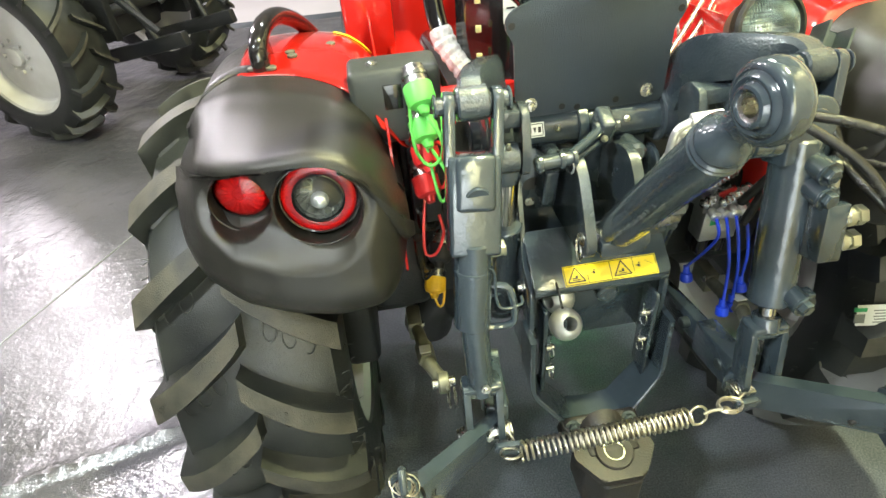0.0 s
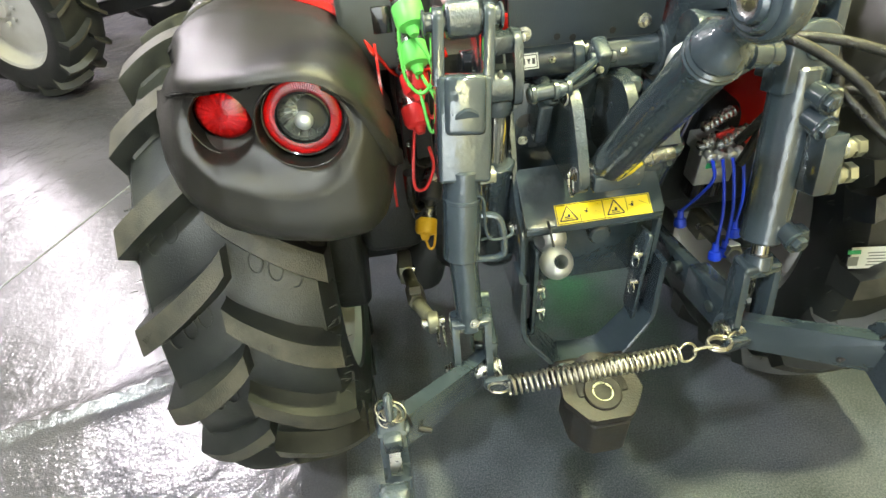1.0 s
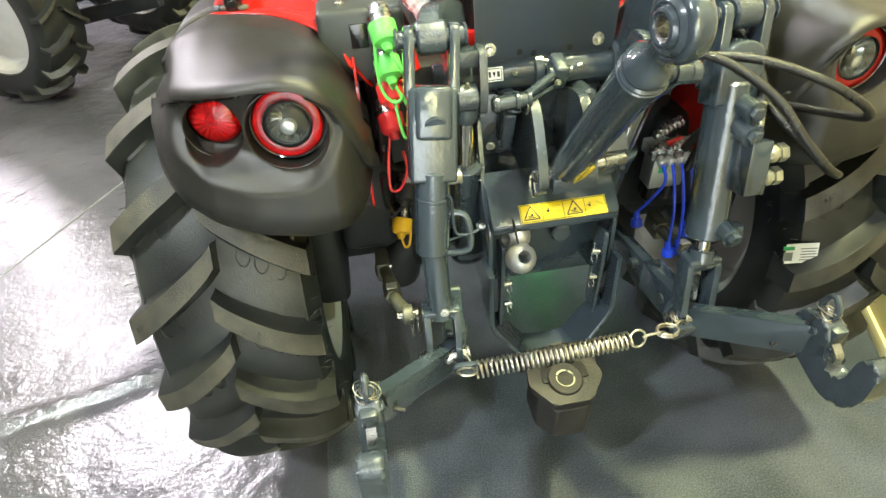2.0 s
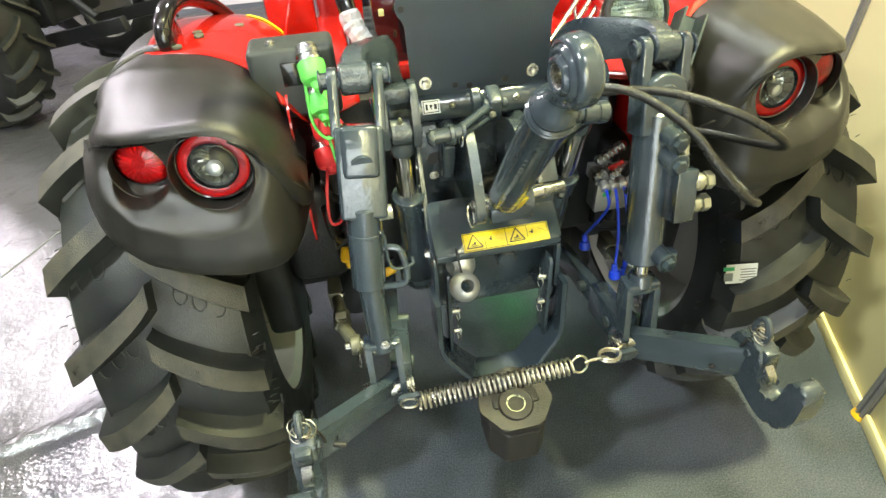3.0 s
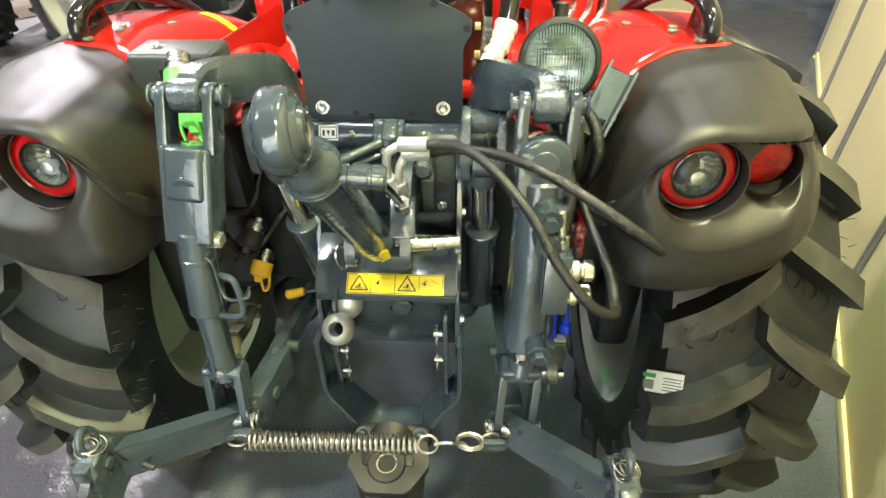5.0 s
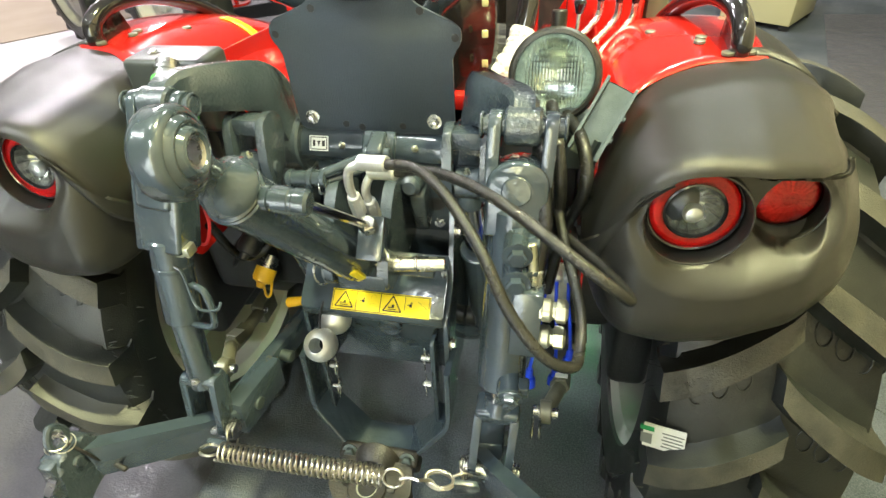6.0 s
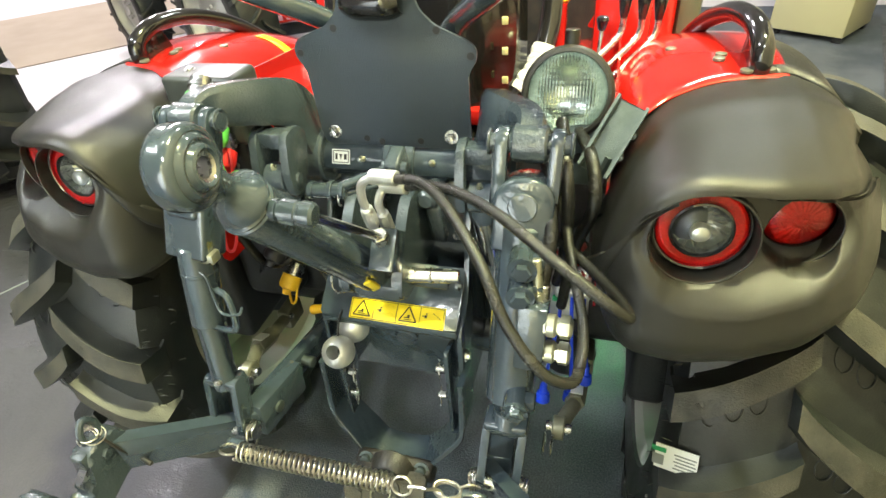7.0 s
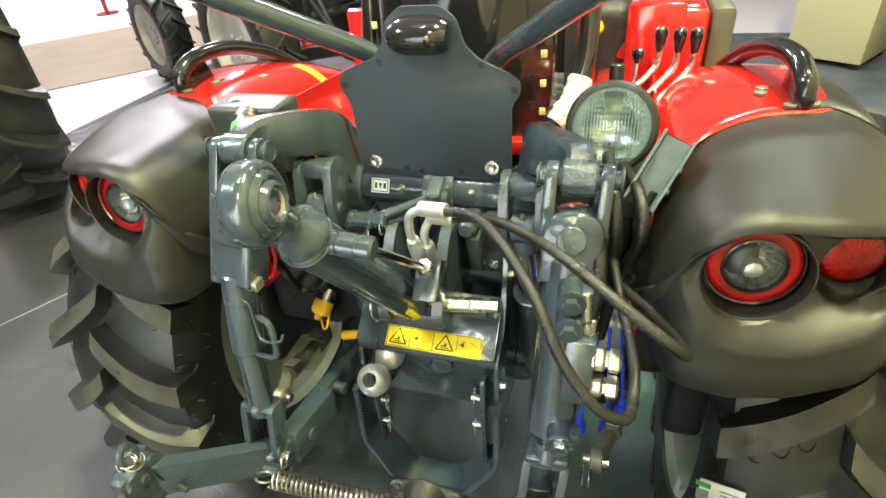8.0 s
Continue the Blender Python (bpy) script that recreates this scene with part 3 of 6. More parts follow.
def fender(s):
    rows = []
    n = 230
    for i in range(n + 1):
        a = 0.322 + 0.330 * i / n
        row = []
        edge = soft(BROW_Y, a, 0.005) + 0.004
        brow_at = soft(BROW_Z, a) - 0.002
        for y, z in section(a):
            if z > 0.83 and y < edge:
                m = socket(a, z)
                y += max(0.008 + 0.010 * step((a - 0.46) / 0.08), pocket(a, z) - y) * m
                push, d = cup_depth(V(a, y, z))
                if push:
                    push *= step((brow_at - 0.004 - z) / 0.003)
                    y, z = y - d.y * push, z - d.z * push
            row.append((s * flare(a, y, z), y, z))
        rows.append(row)
    cover = part("fender_cover", loft(bmesh.new(), rows), PLASTIC, tractor, "matt black plastic fender cover with lamp sockets", sharp=50)
    mod = cover.modifiers.new("thickness", "SOLIDIFY")
    mod.thickness, mod.offset = 0.005, -1
    # outer strip that runs on forward beside the red sheet
    rows = []
    for i in range(15):
        a = 0.538 + 0.124 * i / 14
        over = max(0.0, a - 0.652)
        hi, y0 = soft(TOP, min(a, 0.652), 0.005) - 1.3 * over, soft(BACK, min(a, 0.652), 0.005) + 0.003 - 0.9 * over
        rows.append([(s * flare(a, y, hi), y, hi - 0.60 * max(0, y - 0.95) ** 2) for y in [y0 + (1.55 - y0) * k / 16 for k in range(17)]])
    strip = part("fender_strip", loft(bmesh.new(), rows), PLASTIC, tractor)
    mod = strip.modifiers.new("thickness", "SOLIDIFY")
    mod.thickness, mod.offset = 0.005, -1
    # lamp cups with a thin rolled rim
    for c, d, r, deep in LAMP_CUPS:
        bm = lathe(bmesh.new(), (s * c.x, c.y, c.z), (s * d.x, d.y, d.z), [(r + 0.003, -0.006), (r + 0.0022, 0.0002), (r + 0.0010, 0.0010), (r, 0.0002), (r - 0.001, -0.012), (r - 0.002, 0.002 - deep), (r - 0.008, -deep), (r - 0.008, -deep - 0.004), (r + 0.002, -deep - 0.004), (r + 0.003, -0.006)], 56)
        part("lamp_cup", bm, PLASTIC, cover, "dark moulded lamp cup with a thin rim")
    # round tail lamp
    (c, d), (c2, d2) = [(V(s * q.x, q.y, q.z), V(s * w.x, w.y, w.z)) for q, w in LAMP_AXES]
    bm = lathe(bmesh.new(), c, d, [(0.031, -0.02), (0.0505, -0.02), (0.0510, 0.003), (0.0500, 0.0065), (0.0480, 0.0050), (0.0475, -0.002), (0.0335, -0.002), (0.0335, 0.0085), (0.0315, 0.0095), (0.0305, 0.0070), (0.031, -0.02)], 48)
    part("tail_lamp", bm, GLOSSB, cover, "round tail lamp with a red outer ring")
    part("ring_reflector", fluted(c, d, [(0.0475, 0.001), (0.0445, -0.0005), (0.041, 0.001), (0.037, -0.0005), (0.0335, 0.001)], 180), PRISMS, cover, sharp=60)
    part("ring_lens", lathe(bmesh.new(), c, d, [(0.0478, 0.002), (0.0470, 0.0062), (0.0440, 0.0074), (0.0370, 0.0080), (0.0338, 0.0075), (0.0335, 0.002)], 48), REDLENS, cover, "clear red ring lens").visible_shadow = False
    part("reflector", fluted(c, d, [(0.031, 0.006), (0.029, -0.003), (0.024, -0.011), (0.015, -0.017), (0.004, -0.019)], 32), SILVERED, cover, sharp=8)
    part("bulb", lathe(bmesh.new(), c + d * 0.002 - V(0, 0, 0.005), d, [(0.004, -0.018), (0.007, -0.010), (0.0115, -0.002), (0.0115, 0.002), (0.009, 0.006), (0.004, 0.008), (0.0, 0.0082)], 24), ALBLOCK, cover, "bright bulb cap")
    bm = lathe(bmesh.new(), c, d, [(0.031, 0.007), (0.028, 0.012), (0.017, 0.017), (0.0, 0.0185)], 40)
    part("clear_lens", bm, LENS, cover).visible_shadow = False
    # red lamp
    c2 = c2 + V(0, 0.002, 0)
    part("indicator_reflector", fluted(c2, d2, [(0.0375, -0.004), (0.0360, 0.002), (0.031, 0.007), (0.020, 0.011), (0.010, 0.0125), (0.008, 0.010), (0.006, 0.012), (0.0, 0.012)], 44), PRISMS, cover, sharp=20)
    part("indicator_lens", lathe(bmesh.new(), c2, d2, [(0.039, -0.022), (0.039, 0.002), (0.036, 0.008), (0.030, 0.012), (0.018, 0.016), (0.0, 0.018)], 48), REDLENS, cover, "clear red domed tail lens").visible_shadow = False
    # red sheet-metal fender
    rows = []
    prof = [(0.555, 1.068), (0.53, 1.070), (0.50, 1.071), (0.46, 1.070), (0.42, 1.065), (0.385, 1.054), (0.355, 1.030), (0.330, 0.996), (0.312, 0.966), (0.295, 0.955), (0.26, 0.951), (0.215, 0.950)]
    prof = [(p.x, p.z) for p in spline([(a, 0, z) for a, z in prof], 4)]
    for k in range(26):
        row = []
        for a, z in prof:
            y0 = soft(BACK, a, 0.005) - 0.012 if a > 0.345 else 0.75 + 0.9 * (0.345 - a)
            y = y0 + (1.68 - y0) * k / 25
            row.append((s * a, y, z - 0.0055 * step((0.95 - y) / 0.06) - 0.72 * max(0, y - 0.97) ** 2 * (1 if a > 0.3 else 0.2)))
        rows.append(row)
    sheet = part("fender_sheet", loft(bmesh.new(), rows), RED, tractor, "glossy red sheet-metal fender")
    mod = sheet.modifiers.new("thickness", "SOLIDIFY")
    mod.thickness, mod.offset = 0.003, -1
    bm = prism(bmesh.new(), rounded([(0.72, 0.74), (1.5, 0.74), (1.5, 0.99), (0.85, 1.04), (0.74, 0.99)], 0.03), (s * 0.335, 0, 0), (0, 1, 0), (0, 0, 1), 0.004, 0)
    part("fender_side", bm, RED, tractor, "glossy red inner fender wall")
    bm = bmesh.new()
    for x, y in ((0.530, 0.895), (0.500, 0.885), (0.470, 0.93), (0.475, 0.95), (0.41, 1.00)):
        lathe(bm, (s * x, y, knots([(0.36, 1.035), (0.42, 1.069), (0.46, 1.0725), (0.53, 1.070)], x)), (0, 0, 1), [(0.0085, -0.003), (0.0085, 0.0006), (0.0075, 0.0011), (0.0, 0.0011)], 16)
    part("rivet", bm, OLIVEZ, sheet)
    if s < 0:
        rows = []
        for k in range(9):
            a = 0.408 - 0.066 * k / 8
            z = knots(sorted(prof), a)
            slope = (knots(sorted(prof), a + 0.004) - knots(sorted(prof), a - 0.004)) / 0.008
            n = V(slope, 0, 1).normalized()
            rows.append([V(-a, y, z - 0.72 * (y - 0.97) ** 2) + n * 0.0025 for y in (1.106 + 0.012 * k / 8, 1.122 + 0.012 * k / 8, 1.138 + 0.012 * k / 8)])
        card = part("fender_sticker", loft(bmesh.new(), rows), YELLOW, sheet, "yellow warning sticker")
        mod = card.modifiers.new("thickness", "SOLIDIFY")
        mod.thickness, mod.offset = 0.0012, -1
    # grab handle
    path = spline([(s * 0.516, 0.900, 1.058), (s * 0.516, 0.893, 1.080), (s * 0.514, 0.904, 1.102), (s * 0.507, 0.950, 1.117), (s * 0.493, 1.03, 1.110), (s * 0.472, 1.12, 1.075), (s * 0.452, 1.19, 1.025), (s * 0.446, 1.22, 0.990)], 7)
    part("grab_handle", tube(bmesh.new(), path, 0.015, 16), GLOSSB, tractor, "arched gloss-black grab handle")
    bm = prism(bmesh.new(), [(0.905, 1.062), (0.898, 1.080), (0.912, 1.104), (0.955, 1.114), (0.975, 1.064)], (s * 0.508, 0, 0), (0, 1, 0), (0, 0, 1), 0.006, 0.001)
    part("handle_web", bm, GLOSSB, tractor)
    return cover


fender(-1)
fender(1)

# ---- rear linkage ----
SHAFT = V(0, 0.832, 0.930)
shaft = part("rocker_shaft", cyl(bmesh.new(), (-0.20, SHAFT.y, SHAFT.z), (0.20, SHAFT.y, SHAFT.z), 0.031, seg=32), PAINT, tractor, "slate-grey painted rocker shaft")
for x, w, r in ((-0.01, 0.009, 0.038), (0.025, 0.009, 0.038), (-0.15, 0.02, 0.044), (0.15, 0.02, 0.044)):
    part("shaft_collar", ring(bmesh.new(), (x - w, SHAFT.y, SHAFT.z), (x + w, SHAFT.y, SHAFT.z), r, 0.0305), PAINT, shaft)
bm = bmesh.new()
for x in (-0.055, 0.065):
    lathe(bm, (x, SHAFT.y - 0.028, SHAFT.z + 0.012), (0, -0.9, 0.4), [(0.006, -0.002), (0.006, 0.003), (0.003, 0.005), (0.002, 0.009), (0, 0.009)], 6)
part("grease_nipple", bm, BRASS, shaft)


def label_card(name, parent, c, ux, uy, w, h, material, lift=0.0012):
    ux, uy = V(ux).normalized(), V(uy).normalized()
    return part(name, prism(bmesh.new(), [(-w / 2, -h / 2), (w / 2, -h / 2), (w / 2, h / 2), (-w / 2, h / 2)], c, ux, uy, lift, 0), material, parent)


def marks(name, parent, c, ux, uy, shapes, material, lift=0.0018):
    """Flat printed shapes on a label."""
    bm = bmesh.new()
    for poly in shapes:
        prism(bm, poly, c, ux, uy, lift, 0)
    return part(name, bm, material, parent)


c = V(-0.094, SHAFT.y - 0.0285, SHAFT.z + 0.0135)
ux, uy = (1, 0, 0), (0, 0.45, 0.9)
card = label_card("grease_label", shaft, c, ux, uy, 0.032, 0.024, WHITE)
marks("print", shaft, c, ux, uy, frame_of(0, 0, 0.027, 0.019, 0.0014) + [bar(-0.008, 0, 0.004, 0.010), bar(0.008, 0, 0.005, 0.009), [(-0.003, 0.004), (0.003, 0.004), (0, -0.005)]], INK)


def lift_arm(s, pin, drop):
    """Cranked cast arm from the rocker shaft to the lift rod, with the ram fork below."""
    pin = V(pin)
    rows = []
    mid = V(s * 0.190, 0.735, 1.062 - drop)
    end = V(s * 0.150, SHAFT.y, SHAFT.z)
    path = spline([pin, pin + V(-s * 0.006, 0.030, 0.004), mid, V(s * 0.168, 0.788, 1.040 - drop), V(s * 0.158, 0.822, 0.995 - drop * 0.5), end], 6)
    bm = bmesh.new()
    n = len(path)
    for i, p in enumerate(path):
        t = (path[min(n - 1, i + 1)] - path[max(0, i - 1)]).normalized()
        side = V(1, 0, 0) - t * t.x
        side.normalize()
        up = side.cross(t)
        up = up if up.z > 0 else -up
        w = 0.017 + 0.004 * i / n
        h = 0.020 + 0.019 * math.sin(min(1, i / n * 1.2) * math.pi * 0.5)
        rows.append([p + side * a * w + up * b * h for a, b in ((-1, -0.7), (-0.7, -1), (0.7, -1), (1, -0.7), (1, 0.7), (0.7, 1), (-0.7, 1), (-1, 0.7), (-1, -0.7))])
    loft(bm, rows)
    bmesh.ops.remove_doubles(bm, verts=bm.verts, dist=1e-5)
    cyl(bm, pin - V(0.021, 0, 0), pin + V(0.021, 0, 0), 0.0225, seg=28, bev=0.003)
    cyl(bm, end - V(0.024, 0, 0), end + V(0.024, 0, 0), 0.047, seg=28, bev=0.003)
    arm = part("lift_arm", bm, CAST, tractor, "cast lift arm in slate-grey paint")
    # fork for the ram
    bm = bmesh.new()
    fx = s * 0.162
    for o in (-0.026, 0.026):
        prism(bm, rounded([(0.705, 0.915), (0.745, 0.925), (0.775, 1.00), (0.75, 1.025), (0.715, 1.02), (0.700, 0.96)], 0.014), (fx + o, 0, -drop * 0.6), (0, 1, 0), (0, 0, 1), 0.013, 0.002)
    box(bm, (fx, 0.735, 1.006 - drop * 0.6), (0.052, 0.03, 0.026), bev=0.004)
    cyl(bm, (fx - 0.036, 0.722, 0.945 - drop * 0.6), (fx + 0.036, 0.722, 0.945 - drop * 0.6), 0.010)
    part("ram_fork", bm, CAST, arm)
    bm = cyl(bmesh.new(), pin - V(0.050, 0, 0), pin + V(0.050, 0, 0), 0.012, seg=20)
    for o in (-0.048, 0.048):
        hoop(bm, pin + V(o, 0, 0), (1, 0, 0), 0.014, 0.0022, 24)
    part("cross_pin", bm, CAST, arm)
    return arm


PIN_L, PIN_R = V(-0.226, 0.650, 1.072), V(0.242, 0.650, 1.062)
lift_arm(-1, PIN_L, 0.0)
lift_arm(1, PIN_R, 0.008)


def ram(s, top, gland, foot):
    top, gland, foot = V(top), V(gland), V(foot)
    d = (foot - top).normalized()
    bm = cyl(bmesh.new(), gland - d * 0.002, foot, 0.029, seg=28)
    ring(bm, gland - d * 0.010, gland + d * 0.006, 0.0315, 0.016)
    body = part("ram_barrel", bm, PAINT, tractor, "slate-grey hydraulic lift ram")
    part("ram_rod", cyl(bmesh.new(), top + d * 0.03, gland, 0.0205, seg=28), CHROME, body, "chromed ram rod")
    bm = cyl(bmesh.new(), top - V(0.017, 0, 0), top + V(0.017, 0, 0), 0.024, seg=24)
    lathe(bm, top + d * 0.012, d, [(0.018, 0), (0.024, 0.012), (0.024, 0.028), (0.0, 0.028)], 24)
    part("ram_eye", bm, CAST, body)
    part("grease_nipple", lathe(bmesh.new(), top + V(0, -0.010, 0.021), (0, -0.3, 1), [(0.005, 0), (0.004, 0.005), (0.002, 0.009), (0, 0.009)], 8), BRASS, body)
    part("foot_pin", cyl(bmesh.new(), foot - V(0.04, 0, 0), foot + V(0.04, 0, 0), 0.02), DARK, body)


ram(-1, (-0.162, 0.722, 0.945), (-0.154, 0.768, 0.785), (-0.140, 0.850, 0.52))
ram(1, (0.162, 0.728, 0.935), (0.166, 0.785, 0.765), (0.168, 0.86, 0.53))

# hydraulic lift rod side: clevis, cylinder, yoke; screw lift rod on the other side
ROD_L_LOW, ROD_R_LOW = V(-0.250, 0.514, 0.553), V(0.222, 0.514, 0.553)


def clevis(bm, pin, d, length, gap=0.026, w=0.030, t=0.014):
    """Two cheeks from a pin down along d."""
    d = V(d).normalized()
    back = V(1, 0, 0).cross(d).normalized()
    for o in (-1, 1):
        out = [(-w / 2, length), (w / 2, length)] + [(w / 2 * math.cos(q), -w / 2 * math.sin(q)) for q in [k * math.pi / 8 for k in range(9)]]
        prism(bm, out, V(pin) + V(o * (gap + t / 2), 0, 0), back, d, t, 0.003)
    return bm


def left_lift_rod():
    root = part("lift_rod", cyl(bmesh.new(), (-0.2525, 0.566, 0.800), (-0.2485, 0.536, 0.640), 0.021, seg=28), PAINT, tractor, "screw-adjusted lift rod in slate-grey paint")
    a, b = PIN_L, V(-0.244, 0.583, 0.885)
    d = (b - a).normalized()
    back = V(1, 0, 0).cross(d).normalized()
    rot = Matrix((V(1, 0, 0) - d * d.x, -back, -d)).transposed()
    part("clevis", clevis(bmesh.new(), a, d, 0.075, 0.024, 0.036, 0.015), PAINT, root)
    bm = box(bmesh.new(), a + d * 0.132, (0.070, 0.052, 0.135), rot, 0.006, 3)
    part("adjuster_box", bm, PAINT, root)
    bm = box(bmesh.new(), a + d * 0.100 - back * -0.0, (0.054, 0.062, 0.075), rot, 0.008, 3)
    part("inner_head", bm, PAINT, root)
    face = a + d * 0.100 + V(0, -0.031, -0.010)
    part("head_pin", cyl(bmesh.new(), face + V(0, 0.02, 0), face + V(0, -0.003, -0.001), 0.019, seg=28, bev=0.002), PAINT, root)
    part("stop_slot", box(bmesh.new(), a + d * 0.158 + V(0, -0.0265, -0.006), (0.028, 0.004, 0.012), rot, 0.001), INK, root)
    e = V(-0.2535, 0.562, 0.765)
    dd = (e - b).normalized()
    bm = cyl(bmesh.new(), b - dd * 0.02, e, 0.0275, seg=32, bev=0.003)
    ring(bm, b + dd * 0.022, b + dd * 0.030, 0.0285, 0.02)
    part("collar", bm, PAINT, root)
    # yoke
    bm = bmesh.new()
    lo, up = ROD_L_LOW, V(-0.2490, 0.538, 0.650)
    dn = (lo - up).normalized()
    for o in (-1, 1):
        prism(bm, rounded([(-0.018, -0.012), (0.018, -0.012), (0.018, 0.105), (0, 0.125), (-0.018, 0.105)], 0.012), up + V(o * 0.0255, 0, 0), V(1, 0, 0).cross(dn), dn, 0.011, 0.002)
    box(bm, up + dn * -0.002, (0.060, 0.036, 0.020), bev=0.004)
    part("yoke", bm, PAINT, root)
    part("lock_bolt", bolt(bmesh.new(), up + V(0.004, -0.021, 0.016), (0, -1, 0.2), 0.005, 0.005), ZINC, root)
    # turning handle and its wire lock
    hx = V(-0.212, 0.560, 0.0)
    bm = tube(bmesh.new(), spline([hx + V(-0.03, 0.01, 0.832), hx + V(0.004, 0.004, 0.832), hx + V(0.016, 0.0, 0.820), hx + V(0.020, -0.008, 0.780), hx + V(0.010, -0.010, 0.766), hx + V(-0.025, -0.008, 0.766)], 6), 0.0055, 10)
    part("crank_handle", bm, PAINT, root)
    bm = tube(bmesh.new(), spline([hx + V(-0.016, 0.0, 0.872), hx + V(-0.008, 0.0, 0.86), hx + V(-0.006, -0.004, 0.812), hx + V(0.004, -0.008, 0.798), hx + V(0.030, -0.006, 0.800), hx + V(0.032, 0.004, 0.806)], 6), 0.0024, 8)
    part("wire_lock", bm, PAINT, root)
    part("lug_plate", box(bmesh.new(), (-0.212, 0.575, 0.892), (0.022, 0.02, 0.016), bev=0.002), BRASS, root)


left_lift_rod()


def right_lift_rod():
    a, lo = PIN_R, V(0.231, 0.560, 0.712)
    d = (lo - a).normalized()
    back = V(1, 0, 0).cross(d).normalized()
    rot = Matrix((V(1, 0, 0) - d * d.x, -back, -d)).transposed()
    bm = cyl(bmesh.new(), a + d * 0.095, lo, 0.0335, seg=36, bev=0.004)
    root = part("lift_cylinder", bm, PAINT, tractor, "hydraulic lift rod cylinder in slate-grey paint")
    part("clevis", clevis(bmesh.new(), a, d, 0.065, 0.024, 0.038, 0.016), PAINT, root)
    out = [(-0.037, 0.045), (0.037, 0.045)] + [(0.037 * math.cos(q), -0.02 - 0.03 * math.sin(q)) for q in [k * math.pi / 10 for k in range(11)]]
    bm = prism(bmesh.new(), [(x, y * 1.0) for x, y in out], a + d * 0.085, V(1, 0, 0), d, 0.052, 0.006, 3)
    cyl(bm, a + d * 0.07 - back * -0.02, a + d * 0.07 - back * 0.030, 0.018)
    part("head_block", bm, PAINT, root)
    part("piston_rod", cyl(bmesh.new(), lo, lo + d * 0.055, 0.0135, seg=24), CHROME, root, "bright steel piston rod")
    bm = bmesh.new()
    up = lo + d * 0.050
    dn = (ROD_R_LOW - up).normalized()
    for o in (-1, 1):
        prism(bm, rounded([(-0.019, -0.006), (0.019, -0.006), (0.019, 0.11), (0, 0.128), (-0.019, 0.11)], 0.014), up + V(o * 0.0265, 0, 0), V(1, 0, 0).cross(dn), dn, 0.012, 0.003)
    box(bm, up - dn * 0.002, (0.064, 0.040, 0.026), bev=0.006, seg=3)
    cyl(bm, up - dn * 0.024, up, 0.0215, 0.024, seg=24)
    part("yoke", bm, PAINT, root)
    # valve block with two caps and its banjo bolts
    part("valve_block", box(bmesh.new(), (0.262, 0.549, 0.856), (0.036, 0.040, 0.088), rot, 0.003), PAINT, root)
    for k, z in enumerate((0.877, 0.838)):
        p = V(0.278, 0.545 - 0.006 * k, z)
        bm = lathe(bmesh.new(), p, (1, -0.05, 0.05), [(0.0, 0), (0.014, 0.0), (0.014, 0.010), (0.011, 0.012), (0.011, 0.018), (0.015, 0.019), (0.015, 0.030), (0.010, 0.033), (0.0, 0.033)], 6 + 12 * 0)
        lathe(bm, p, (1, -0.05, 0.05), [(0.012, 0.001), (0.0145, 0.004), (0.0145, 0.012), (0.011, 0.015)], 20)
        part("hose_fitting", bm, BRASS, root, "pale brass hose fitting")
    bm = bmesh.new()
    for z, y in ((0.945, 0.577), (0.912, 0.566), (0.742, 0.528)):
        p = V(0.243, y, z)
        cyl(bm, p + V(0, 0.03, 0), p + V(0.004, -0.016, -0.002), 0.017, seg=20, bev=0.003)
        bolt(bm, p + V(0.004, -0.016, -0.002), (0.1, -1, 0), 0.012, 0.010)
        box(bm, p + V(0.012, 0.004, 0.0), (0.034, 0.022, 0.020), bev=0.004)
    part("port_bolts", bm, PAINT, root)
    part("pilot_pipe", cyl(bmesh.new(), (0.268, 0.562, 0.900), (0.262, 0.572, 0.955), 0.006, seg=12), BRASS, root)


right_lift_rod()

# lower links


